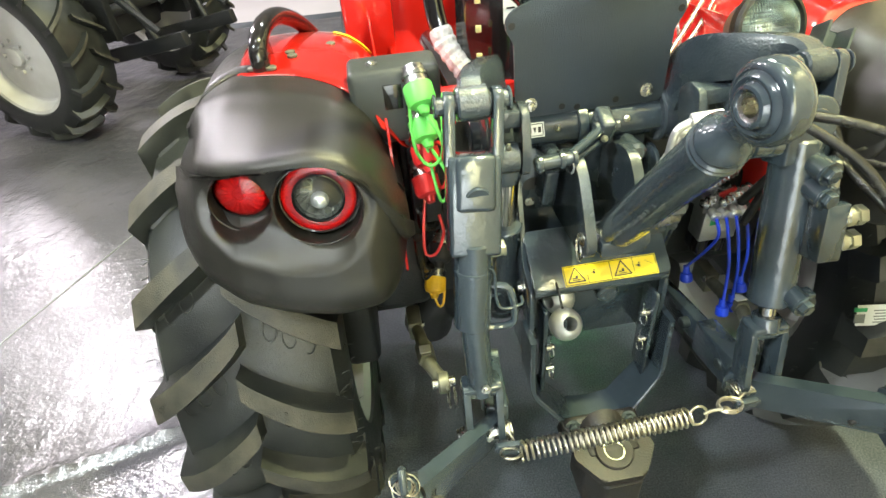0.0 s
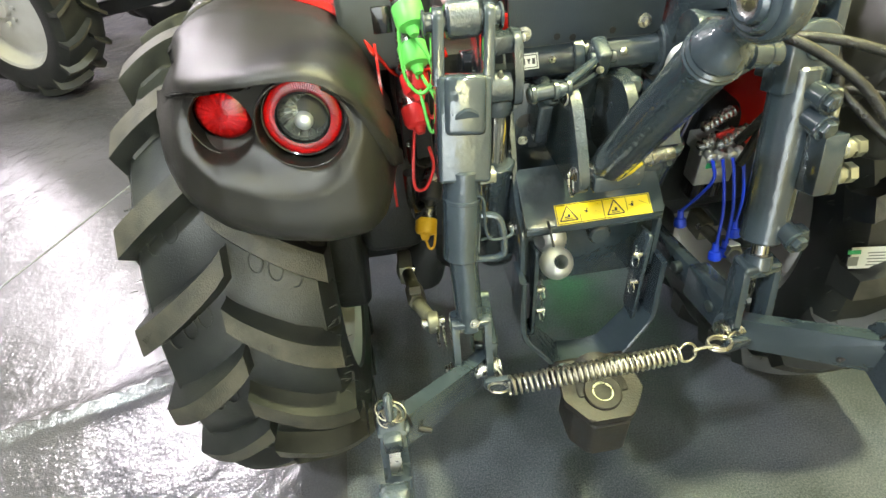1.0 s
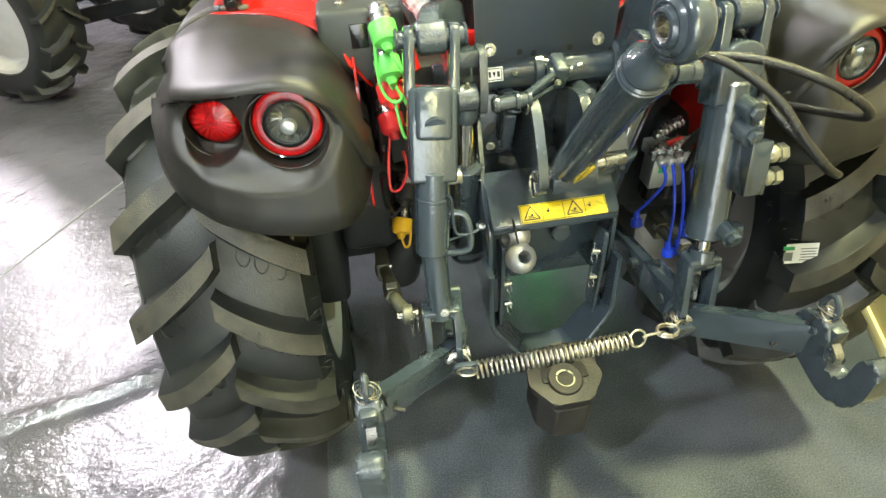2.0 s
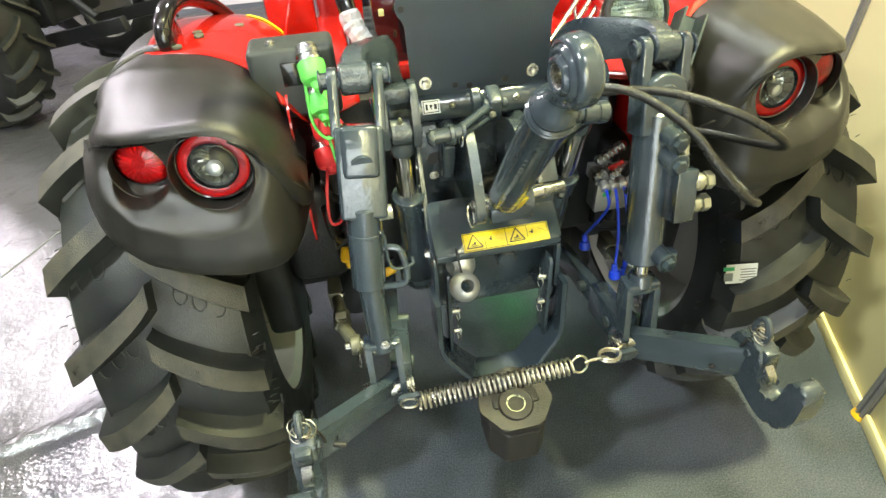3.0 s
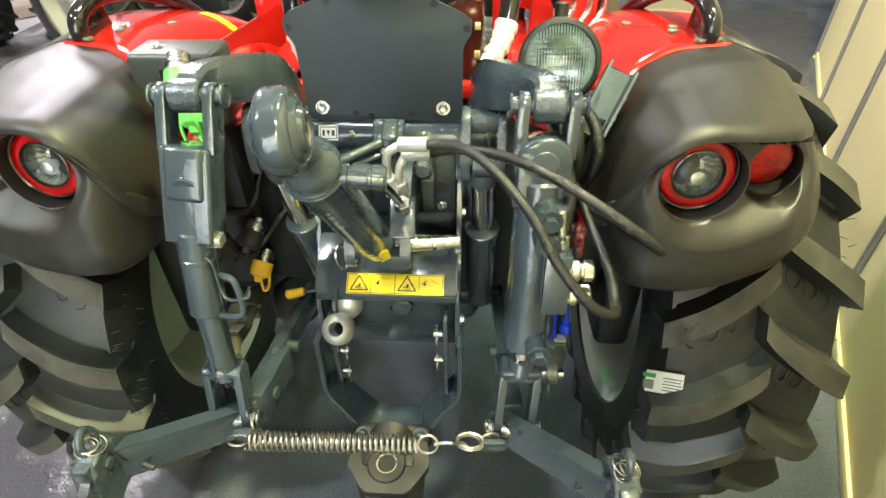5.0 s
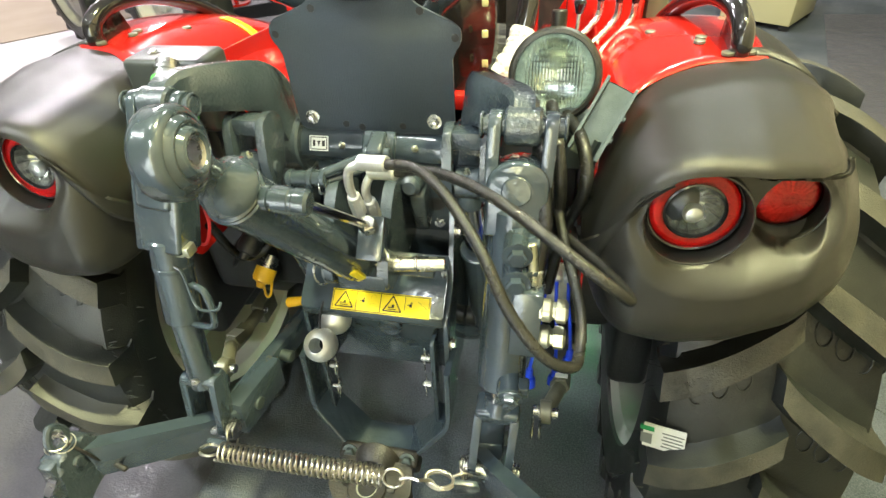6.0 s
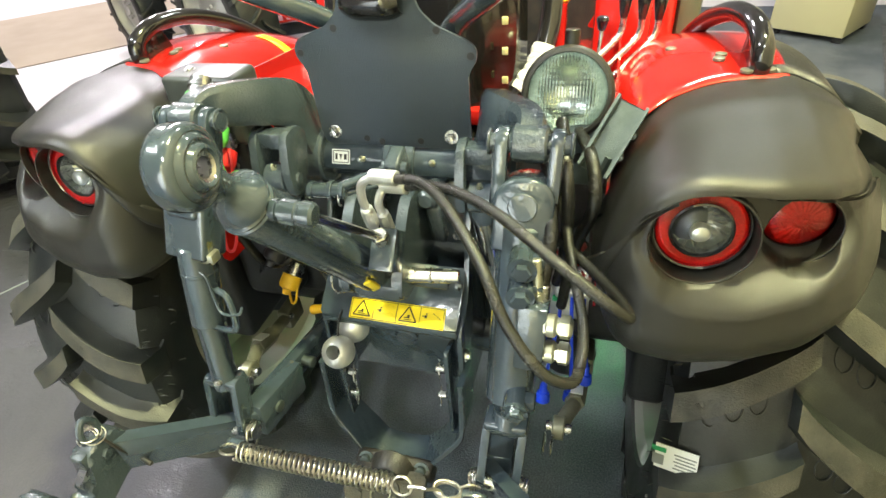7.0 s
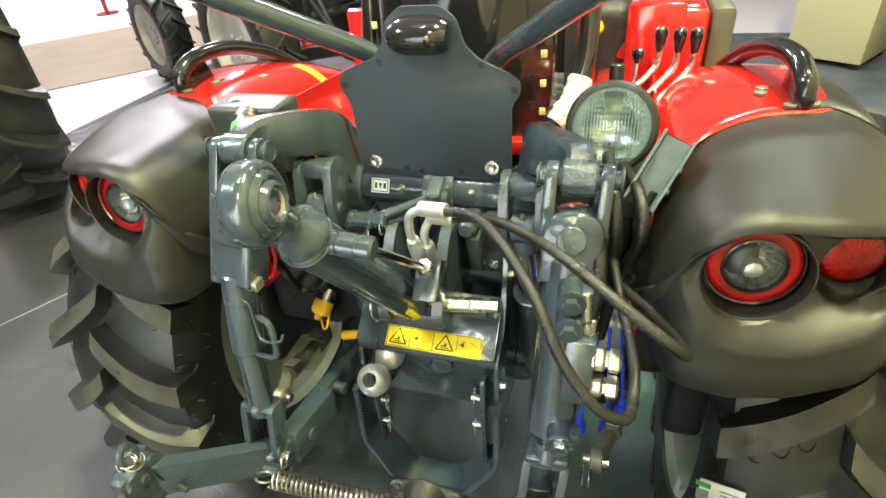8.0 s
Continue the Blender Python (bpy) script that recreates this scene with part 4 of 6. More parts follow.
def lower_link(s, low, end, hook_x):
    """Front bar, bent rear bar and the open hook at its end."""
    low, end = V(low), V(end)
    front = V(s * 0.200, 1.02, 0.50)
    joint = V(s * 0.212, 0.66, 0.541)
    d = (front - low).normalized()
    side = d.cross(V(0, 0, 1)).normalized()
    up = side.cross(d)
    rot = Matrix((d, -side, up)).transposed()
    bm = box(bmesh.new(), (joint + front) / 2, ((front - joint).length, 0.026, 0.052), rot, 0.005, 2)
    link = part("lower_link", bm, PAINT, tractor, "slate-grey lower link arm")
    a = V(s * 0.222, 0.535, 0.545)
    part("link_sleeve", box(bmesh.new(), (a + joint) / 2, ((joint - a).length, 0.040, 0.072), rot, 0.006, 2), PAINT, link)
    bm = bmesh.new()
    for k in (0.35, 1.25):
        p = a + (joint - a) * k
        cyl(bm, p - side * 0.024, p + side * 0.024, 0.0115, seg=20)
    part("link_pin", bm, GALV, link)
    # rear bar
    dd = end - low
    flat = V(dd.x, dd.y, 0).normalized()
    L = dd.length
    out = rounded([(-0.045, -0.030), (0.01, -0.038), (L * 1.02, dd.z - 0.036), (L * 1.02, dd.z + 0.034), (0.0, 0.026), (-0.045, 0.020)], 0.012)
    part("link_bar", prism(bmesh.new(), out, low, flat, V(0, 0, 1), 0.022, 0.004), PAINT, link)
    # open hook, pointing straight back
    hd = V(s * 0.04, -1, 0).normalized()
    o = V(s * hook_x, 0.400, 0.602)
    hk = [(-0.022, 0.042), (0.0, 0.060), (0.030, 0.060), (0.046, 0.044), (0.050, 0.016), (0.058, -0.006), (0.074, -0.018), (0.090, -0.012), (0.098, 0.010), (0.100, 0.050), (0.110, 0.066),
          (0.128, 0.066), (0.137, 0.052), (0.138, 0.002), (0.128, -0.034), (0.105, -0.055), (0.076, -0.060), (0.045, -0.050), (0.010, -0.036), (-0.022, -0.036)]
    part("link_hook", prism(bmesh.new(), rounded(hk, 0.009, 3), o, hd, V(0, 0, 1), 0.036, 0.007, 3), CAST, link, "open quick-hitch hook")
    part("latch", prism(bmesh.new(), rounded([(0.040, 0.034), (0.066, 0.014), (0.068, -0.004), (0.048, 0.002)], 0.006), o, hd, V(0, 0, 1), 0.015, 0.002), ZINC, link)
    part("latch_pivot", cyl(bmesh.new(), o + hd * 0.018 + V(-0.022, 0, 0.030), o + hd * 0.018 + V(0.022, 0, 0.030), 0.009), CAST, link)
    part("latch_ridge", box(bmesh.new(), o + hd * 0.040 + V(0, 0, 0.040), (0.026, 0.022, 0.030), bev=0.005), CAST, link)
    top = o + hd * 0.012 + V(0, 0, 0.060)
    bm = tube(bmesh.new(), spline([top - hd * 0.012 - V(0, 0, 0.006), top - hd * 0.013 + V(0, 0, 0.018), top + V(0, 0, 0.036), top + hd * 0.013 + V(0, 0, 0.018), top + hd * 0.012 - V(0, 0, 0.006)], 6), 0.006, 10)
    part("release_loop", bm, CAST, link)
    bm = tube(bmesh.new(), spline([top + V(-s * 0.012, 0, 0.004), top + V(-s * 0.022, 0.004, -0.020), top + V(-s * 0.024, 0.012, -0.055), top + V(-s * 0.023, 0.022, -0.080)], 6), 0.0022, 6)
    part("pin_chain", bm, IRON, link)
    part("lynch_pin", cyl(bmesh.new(), top + V(-s * 0.016, 0.026, -0.078), top + V(-s * 0.052, 0.020, -0.090), 0.0045, seg=12), IRON, link)
    bm = bmesh.new()
    rnd = random.Random(3)
    for k in range(5):
        hoop(bm, top + V(rnd.uniform(-0.006, 0.006), rnd.uniform(-0.006, 0.006), -0.002 + 0.003 * k), (rnd.uniform(-0.7, 0.7), rnd.uniform(-0.7, 0.7), 1), rnd.uniform(0.011, 0.018), 0.0010, 24)
    part("tie_wire", bm, SPRINGM, link, "coil of thin tie wire")
    # pin through the yoke
    bm = cyl(bmesh.new(), low - V(0.040, 0, 0), low + V(0.040, 0, 0), 0.013, seg=24)
    for q in (-1, 1):
        for k, (r, h) in enumerate(((0.019, 0.003), (0.0175, 0.003), (0.016, 0.004))):
            p = low + V(q * (0.033 + 0.0042 * k), 0, 0)
            cyl(bm, p, p + V(q * h, 0, 0), r, seg=28, bev=0.0008)
    part("hitch_pin", bm, ZINC, link, "zinc-plated pin with washers")
    tab = low + V(-s * 0.036, -0.034, 0.004)
    bm = prism(bmesh.new(), rounded([(-0.026, -0.016), (0.022, -0.018), (0.022, 0.018), (-0.026, 0.012)], 0.010), tab, V(-s, -0.10, 0), V(0, -0.15, 1), 0.008, 0.002)
    part("spring_tab", bm, PAINT, link)
    part("lynch_ring", hoop(bmesh.new(), low + V(-s * 0.040, -0.010, -0.003), (1, 0.3, 0.2), 0.018, 0.0018), SPRINGM, link)
    return link


lower_link(-1, ROD_L_LOW, (-0.374, 0.402, 0.610), 0.384)
lower_link(1, ROD_R_LOW, (0.346, 0.393, 0.610), 0.360)

# check spring between the links


def check_spring():
    a, b = V(-0.204, 0.462, 0.572), V(0.070, 0.461, 0.583)
    d, u, w = basis(b - a)
    turns, n = 31, 31 * 14
    pts = []
    for k in range(n + 1):
        q = k / n * turns * math.tau
        pts.append(a + d * (b - a).length * k / n + (u * math.cos(q) + w * math.sin(q)) * 0.0145)
    root = part("check_spring", tube(bmesh.new(), pts, 0.0021, 7), SPRINGM, tractor, "bright coil spring between the lower links")
    bm = hoop(bmesh.new(), a - d * 0.016, (0.1, 0.5, 1), 0.0155, 0.0022)
    hoop(bm, b + d * 0.016, (0.1, -1, 0.5), 0.0155, 0.0022)
    part("end_loop", bm, SPRINGM, root)
    bm = tube(bmesh.new(), spline([b + d * 0.026, b + d * 0.040 + V(0, 0.002, 0.002), b + d * 0.055 + V(0, 0, 0.004)], 5), 0.0028, 8)
    c = V(0.152, 0.476, 0.569)
    for k in range(2):
        hoop(bm, c + V(0, 0, 0.006 * k), (0.10, -0.10, 1), 0.0125, 0.0026, 28, 1.65)
    tube(bm, spline([b + d * 0.055 + V(0, 0, 0.004), c + V(-0.012, -0.006, 0.008), c + V(-0.002, -0.013, 0.003)], 5), 0.0026, 8)
    tube(bm, spline([c + V(0.016, 0.006, 0.004), c + V(0.032, 0.014, 0.006), c + V(0.046, 0.018, -0.004)], 5), 0.0026, 8)
    part("swivel", bm, SPRINGM, root)


check_spring()

# ---- hitch frame ----


def hitch_frame():
    bm = bmesh.new()
    # side cheeks that carry the top link bracket and reach down to the tow hitch
    for s in (-1, 1):
        prism(bm, rounded([(0.79, 0.88), (0.76, 0.80), (0.735, 0.72), (0.680, 0.690), (0.675, 0.56), (0.70, 0.50), (0.83, 0.50), (0.86, 0.88)], 0.02), (s * 0.125, 0, 0), (0, 1, 0), (0, 0, 1), 0.008, 0.002)
    frame_ob = part("frame_cheek", bm, PAINT, tractor, "welded slate-grey hitch frame")
    # sloped guard with the warning label
    n = V(0, -0.63, 0.78)
    up = V(0, 0.78, 0.63)
    c = V(0, 0.710, 0.733)
    part("guard_plate", prism(bmesh.new(), rounded([(-0.124, -0.048), (0.124, -0.048), (0.124, 0.06), (-0.124, 0.06)], 0.006), c, (1, 0, 0), up, 0.006, 0.0015), PAINT, frame_ob)
    part("guard_lip", box(bmesh.new(), (0.0, 0.675, 0.694), (0.246, 0.006, 0.016), bev=0.002), PAINT, frame_ob)
    part("back_plate", box(bmesh.new(), (0.002, 0.745, 0.598), (0.238, 0.008, 0.185), bev=0.002), PAINT, frame_ob)
    bm = cyl(bmesh.new(), (0.022, 0.745, 0.655), (0.022, 0.690, 0.650), 0.021, seg=24, bev=0.004)
    part("shaft_stub", bm, PAINT, frame_ob)
    # warning label
    c2 = V(0.016, 0.687, 0.7135) + n * 0.0032
    ux = (1, 0, 0)
    label_card("warning_label", frame_ob, c2, ux, up, 0.170, 0.036, YELLOW)
    shapes = frame_of(0, 0, 0.166, 0.0325, 0.0011) + [bar(0, 0, 0.0011, 0.032), bar(-0.042, 0, 0.0008, 0.032), bar(0.042, 0, 0.0008, 0.032)]
    for x in (-0.063, 0.021):
        o = [(x - 0.0155, -0.0115), (x + 0.0155, -0.0115), (x, 0.0140)]
        for i in range(3):
            a, b = Vector(o[i]), Vector(o[(i + 1) % 3])
            q = (b - a).normalized()
            w = Vector((-q.y, q.x)) * 0.0011
            shapes.append([tuple(a - w), tuple(b - w), tuple(b + w), tuple(a + w)])
        shapes += [bar(x - 0.002, -0.005, 0.010, 0.0018), bar(x + 0.001, -0.002, 0.004, 0.004), bar(x, -0.0082, 0.013, 0.0014)]
    for x in (-0.030, 0.052):
        shapes += [bar(x, 0.001, 0.004, 0.005), bar(x - 0.002, 0.0015, 0.008, 0.0014), bar(x + 0.001, 0.0055, 0.003, 0.002)]
    marks("print", frame_ob, c2, ux, up, shapes, INK)
    bm = bmesh.new()
    for y in (0.007, -0.007):
        d = c2 + V(-0.012, 0, 0) + up * y
        tube(bm, [d + V(math.cos(q) * 0.0055, 0, 0) + up * math.sin(q) * 0.0055 for q in [k * 0.32 for k in range(16)]], 0.0007, 5)
    for q in (-1, 1):
        tube(bm, [c2 + V(0.064, 0, 0) + up * (0.008 * q), c2 + V(0.080, 0, 0) - up * 0.002], 0.0008, 5)
    part("print_arrows", bm, INK, frame_ob)
    label_card("side_card", frame_ob, V(-0.1305, 0.775, 0.775), (0, 0.4, 0.9), (0, -0.9, 0.4), 0.05, 0.022, WHITE)
    marks("side_print", frame_ob, V(-0.1305, 0.772, 0.768), (0, 0.4, 0.9), (0, -0.9, 0.4), [bar(0, 0, 0.012, 0.012)], INK, 0.002)
    # bent strap below
    half = [(-0.131, 0.662, 0.605), (-0.131, 0.658, 0.54), (-0.130, 0.652, 0.490), (-0.122, 0.648, 0.462), (-0.098, 0.642, 0.432), (-0.066, 0.634, 0.394), (-0.050, 0.630, 0.378), (-0.02, 0.628, 0.372)]
    path = spline(half + [(-x, y, z) for x, y, z in half[::-1]], 5)
    bm = bmesh.new()
    rows = []
    for i, p in enumerate(path):
        t = (path[min(len(path) - 1, i + 1)] - path[max(0, i - 1)]).normalized()
        wide = V(0, 1, 0.10)
        wide = (wide - t * wide.dot(t)).normalized()
        nn = t.cross(wide)
        w = 0.034 + 0.006 * step((0.48 - p.z) / 0.1)
        rows.append([p + wide * (a * w + 0.012) + nn * b * 0.0055 for a, b in ((-0.94, -1), (0.94, -1), (1, -0.6), (1, 0.6), (0.94, 1), (-0.94, 1), (-1, 0.6), (-1, -0.6), (-0.94, -1))])
    loft(bm, rows)
    bmesh.ops.remove_doubles(bm, verts=bm.verts, dist=1e-5)
    bmesh.ops.holes_fill(bm, edges=bm.edges, sides=10)
    part("strap", bm, PAINT, frame_ob, "bent steel strap under the frame")
    bm = bmesh.new()
    for s in (-1, 1):
        prism(bm, rounded([(0.66, 0.66), (0.71, 0.65), (0.70, 0.45), (0.655, 0.44)], 0.01), (s * 0.104, 0, 0), (0, 1, 0), (0, 0, 1), 0.007, 0.0015)
    part("inner_cheek", bm, PAINT, frame_ob)
    bm = bmesh.new()
    for p in ((-0.099, 0.672, 0.555), (-0.099, 0.664, 0.505), (0.099, 0.670, 0.610), (0.099, 0.664, 0.545)):
        q = 1 if p[0] < 0 else -1
        cyl(bm, p, V(p) + V(q * 0.018, 0, 0), 0.006, seg=14)
        hoop(bm, V(p) + V(q * 0.012, -0.004, -0.012), (1, 0.3, 0), 0.008, 0.0014, 18, 1.8)
        tube(bm, [V(p) + V(q * 0.012, 0.004, 0.022), V(p) + V(q * 0.012, 0.002, -0.004)], 0.0014, 6)
    part("clip_pin", bm, ZINC, frame_ob, "small zinc pin with spring clip")
    # tow hitch: flange, jaw and pot
    bm = box(bmesh.new(), (-0.002, 0.606, 0.378), (0.156, 0.034, 0.050), turn("X", 18), 0.008, 3)
    cyl(bm, (-0.002, 0.596, 0.392), (-0.002, 0.560, 0.398), 0.044, 0.036, bev=0.005)
    part("tow_hitch", bm, IRON, frame_ob, "black cast-iron tow hitch")
    top = rounded([(-0.070, 0.052), (0.070, 0.052), (0.078, -0.004), (0.040, -0.055), (-0.040, -0.055), (-0.078, -0.004)], 0.008)
    bm = prism(bmesh.new(), top, (0, 0.532, 0.392), (1, 0, 0), (0, 1, 0.12), 0.018, 0.004, 3)
    ring(bm, (-0.002, 0.530, 0.394), (-0.002, 0.528, 0.408), 0.036, 0.020)
    part("hitch_jaw", bm, IRON, frame_ob)
    part("hitch_bush", ring(bmesh.new(), (-0.002, 0.530, 0.389), (-0.002, 0.528, 0.4055), 0.030, 0.017), BRASS, frame_ob, "worn brass-coloured bush")
    part("bush_hole", cyl(bmesh.new(), (-0.002, 0.530, 0.386), (-0.002, 0.528, 0.4042), 0.018), INK, frame_ob)
    low = rounded([(-0.062, 0.048), (0.062, 0.048), (0.062, -0.022), (0.034, -0.060), (-0.034, -0.060), (-0.062, -0.022)], 0.006)
    bm = prism(bmesh.new(), low, (0.0, 0.534, 0.328), (1, 0, 0), (0, 1, 0), 0.092, 0.005, 3)
    box(bm, (0, 0.55, 0.38), (0.10, 0.05, 0.05), bev=0.006)
    part("hitch_pot", bm, IRON, frame_ob)
    bm = bmesh.new()
    for x in (-0.058, 0.055):
        bolt(bm, (x, 0.594, 0.397), (0, -0.8, 0.55), 0.0105, 0.010)
    part("hitch_bolt", bm, GALV, frame_ob)
    bm = bmesh.new()
    for s, y, z in ((-1, 0.80, 0.83), (-1, 0.74, 0.66), (-1, 0.70, 0.53), (1, 0.70, 0.62), (1, 0.70, 0.53), (1, 0.79, 0.80)):
        bolt(bm, (s * 0.130, y, z), (s, 0, 0), 0.008, 0.007)
    part("frame_bolt", bm, ZINC, frame_ob)
    return frame_ob


hitch_frame()

# spare link balls hanging from the guard


def link_ball(at, axis, r=0.029, hole=0.0125):
    prof = []
    n = 14
    q0 = math.asin(hole / r)
    for k in range(n + 1):
        q = q0 + (math.pi - 2 * q0) * k / n
        prof.append((r * math.sin(q), -r * math.cos(q)))
    prof += [(hole, r * math.cos(q0)), (hole, -r * math.cos(q0)), prof[0]]
    ob = part("link_ball", lathe(bmesh.new(), (0, 0, 0), axis, prof, 32), BALLM)
    ob.location = at
    return tagged(ob, "bored zinc-plated link ball hung under the guard", "hitch ball", group="link balls")


link_ball((-0.080, 0.631, 0.657), (0.05, -0.70, 0.70))
link_ball((-0.074, 0.688, 0.664), (1, 0.5, -0.3))
bm = tube(bmesh.new(), spline([(-0.084, 0.684, 0.712), (-0.084, 0.664, 0.704), (-0.083, 0.648, 0.688), (-0.080, 0.634, 0.668)], 6), 0.0022, 6)
tagged(part("ball_tie", bm, INK), "black cord that holds the link balls", "cord")

# ---- top link ----


def top_link():
    eye, sh, low = V(-0.014, 0.398, 1.148), V(-0.013, 0.448, 1.083), V(0.000, 0.652, 0.832)
    d = (low - sh).normalized()
    bm = cyl(bmesh.new(), sh, low, 0.030, seg=36, bev=0.003)
    ring(bm, sh + d * 0.004, sh + d * 0.014, 0.0318, 0.012, bev=0.003)
    root = part("top_link", bm, PAINT, tractor, "hydraulic top link cylinder in glossy slate-grey paint")
    # eye with ball
    ax = V(1, 0.10, 0.06).normalized()
    half = [(0.0384, 0.0040), (0.0378, 0.0085), (0.0362, 0.0120), (0.0336, 0.0140), (0.0310, 0.0144), (0.0298, 0.0138), (0.0288, 0.0148), (0.0272, 0.0176), (0.0250, 0.0189), (0.0228, 0.0188), (0.0214, 0.0180), (0.0204, 0.0196), (0.0188, 0.0224), (0.0160, 0.0234), (0.0140, 0.0226), (0.0128, 0.0205)]
    bm = lathe(bmesh.new(), eye, ax, [(r, -h) for r, h in half[::-1]] + [(0.0380, 0.0)] + half, 48)
    lathe(bm, eye + d * 0.026, d, [(0.0175, 0.0), (0.0165, 0.012), (0.0155, 0.018), (0.0160, 0.026), (0.020, 0.034), (0.024, 0.040), (0.030, 0.048), (0.0305, 0.053), (0.0, 0.056)], 32)
    part("eye", bm, PAINT, root)
    part("eye_bush", lathe(bmesh.new(), eye, ax, [(0.0096, -0.0198), (0.0126, -0.0208), (0.0135, -0.0214), (0.0135, 0.0214), (0.0126, 0.0208), (0.0096, 0.0198), (0.0096, -0.0198)], 28), ZINC, root, "bare steel bush")
    # side port and pilot pipe
    p = sh + d * 0.018 + V(0.024, -0.004, 0.004)
    q = V(1, 0.05, -0.10).normalized()
    bm = lathe(bmesh.new(), p, q, [(0.0, -0.01), (0.012, -0.008), (0.0125, 0.010), (0.0105, 0.011), (0.0105, 0.014), (0.0135, 0.015), (0.0135, 0.030), (0.0125, 0.031), (0.0125, 0.034), (0.0135, 0.035), (0.0135, 0.046), (0.011, 0.049), (0, 0.049)], 24)
    part("side_port", bm, PAINT, root)
    a = p + q * 0.038
    b = V(0.052, 0.606, 0.935)
    part("pilot_pipe", tube(bmesh.new(), [a, a + (b - a) * 0.5, b], 0.0055, 10), CHROME, root)
    bm = box(bmesh.new(), (0.050, 0.622, 0.902), (0.036, 0.040, 0.060), turn("X", -40), 0.003)
    part("lock_block", bm, PAINT, root)
    bm = cyl(bmesh.new(), (0.052, 0.600, 0.945), (0.052, 0.607, 0.930), 0.012, seg=6)
    part("pipe_nut", bm, ZINC, root)
    # elbows to the hoses
    for k, (x, y, z) in enumerate(((0.036, 0.612, 0.972), (0.048, 0.632, 0.953))):
        o = V(x, y, z)
        bm = cyl(bmesh.new(), o + V(0, 0.01, -0.030), o, 0.0095, seg=6)
        cyl(bm, o + V(0, 0.005, -0.016), o + V(0, -0.002, 0.006), 0.0085, seg=12)
        end = (V(0.057, 0.606, 1.028), V(0.058, 0.632, 1.001))[k]
        tube(bm, spline([o, o + V(-0.002, -0.004, 0.022 - 0.004 * k), o + V(0.002, -0.005, 0.044 - 0.010 * k), end], 6), 0.0058, 10)
        cyl(bm, end - V(0.004, 0, 0), end + V(0.034, -0.010, 0.006), 0.0098, seg=18)
        part("hose_elbow", bm, BALLM, root, "bright zinc hose elbow")
    # foot bracket with its pin and paint-marked seal
    part("foot_eye", box(bmesh.new(), low + d * 0.012, (0.050, 0.042, 0.034), turn("X", -40), 0.005), CAST, root)
    cheek = [(0.660, 0.776), (0.640, 0.792), (0.641, 0.815), (0.662, 0.852), (0.700, 0.905), (0.724, 0.924), (0.760, 0.922), (0.826, 0.895), (0.826, 0.776)]
    back = part("bracket_back", box(bmesh.new(), (0.0, 0.834, 0.832), (0.234, 0.012, 0.128), bev=0.003), CAST, root)
    for s in (-1, 1):
        hole = [(0.017 * math.cos(k * math.tau / 18), 0.012 * math.sin(k * math.tau / 18)) for k in range(18)]
        part("bracket_hole", prism(bmesh.new(), hole, (s * 0.088, 0.8272, 0.826), (1, 0, 0.15), (0, 0.1, 1), 0.002, 0), INK, back)
        bm = cyl(bmesh.new(), (s * 0.068, 0.830, 0.896), (s * 0.066, 0.748, 0.904), 0.0165, seg=24, bev=0.006)
        part("bracket_boss", bm, CAST, back)
        bm = box(bmesh.new(), (s * 0.070, 0.800, 0.845), (0.026, 0.050, 0.085), turn("X", 14), 0.006, 3)
        part("bracket_rib", bm, CAST, back)
        part("bracket_bolt", bolt(bmesh.new(), (s * 0.092, 0.826, 0.788), (0, -1, 0.1), 0.006, 0.006), ZINC, back)
    bm = bmesh.new()
    for x in (-0.044, 0.044):
        prism(bm, rounded(cheek, 0.014), (x, 0, 0), (0, 1, 0), (0, 0, 1), 0.017, 0.004, 3)
    part("bracket", bm, CAST, root)
    bm = cyl(bmesh.new(), (-0.055, 0.662, 0.812), (0.060, 0.686, 0.806), 0.0125, seg=20)
    cyl(bm, (0.050, 0.684, 0.806), (0.128, 0.698, 0.803), 0.0115, seg=20, bev=0.002)
    cyl(bm, (0.082, 0.690, 0.805), (0.086, 0.6905, 0.805), 0.0135, seg=20)
    part("bracket_pin", bm, ZINC, root, "bright steel pin with a handle end")
    bm = box(bmesh.new(), (0.080, 0.700, 0.785), (0.060, 0.018, 0.018), bev=0.003)
    box(bm, (0.010, 0.655, 0.800), (0.075, 0.030, 0.030), bev=0.004)
    bolt(bm, (0.125, 0.700, 0.783), (1, 0, 0), 0.006, 0.006)
    part("pin_keeper", bm, CAST, root)
    part("seal_stripe", prism(bmesh.new(), rounded([(-0.011, -0.040), (0.008, -0.020), (0.012, 0.028), (-0.004, 0.020)], 0.005), low - d * 0.014 + V(0.016, -0.0262, -0.006), V(1, 0.35, 0), -d, 0.004, 0.001), YELLOW, root, "yellow paint mark")
    part("clip_ring", hoop(bmesh.new(), (-0.060, 0.655, 0.800), (0.8, -0.5, 0.2), 0.013, 0.002, 22, 1.6), ZINC, root)


top_link()


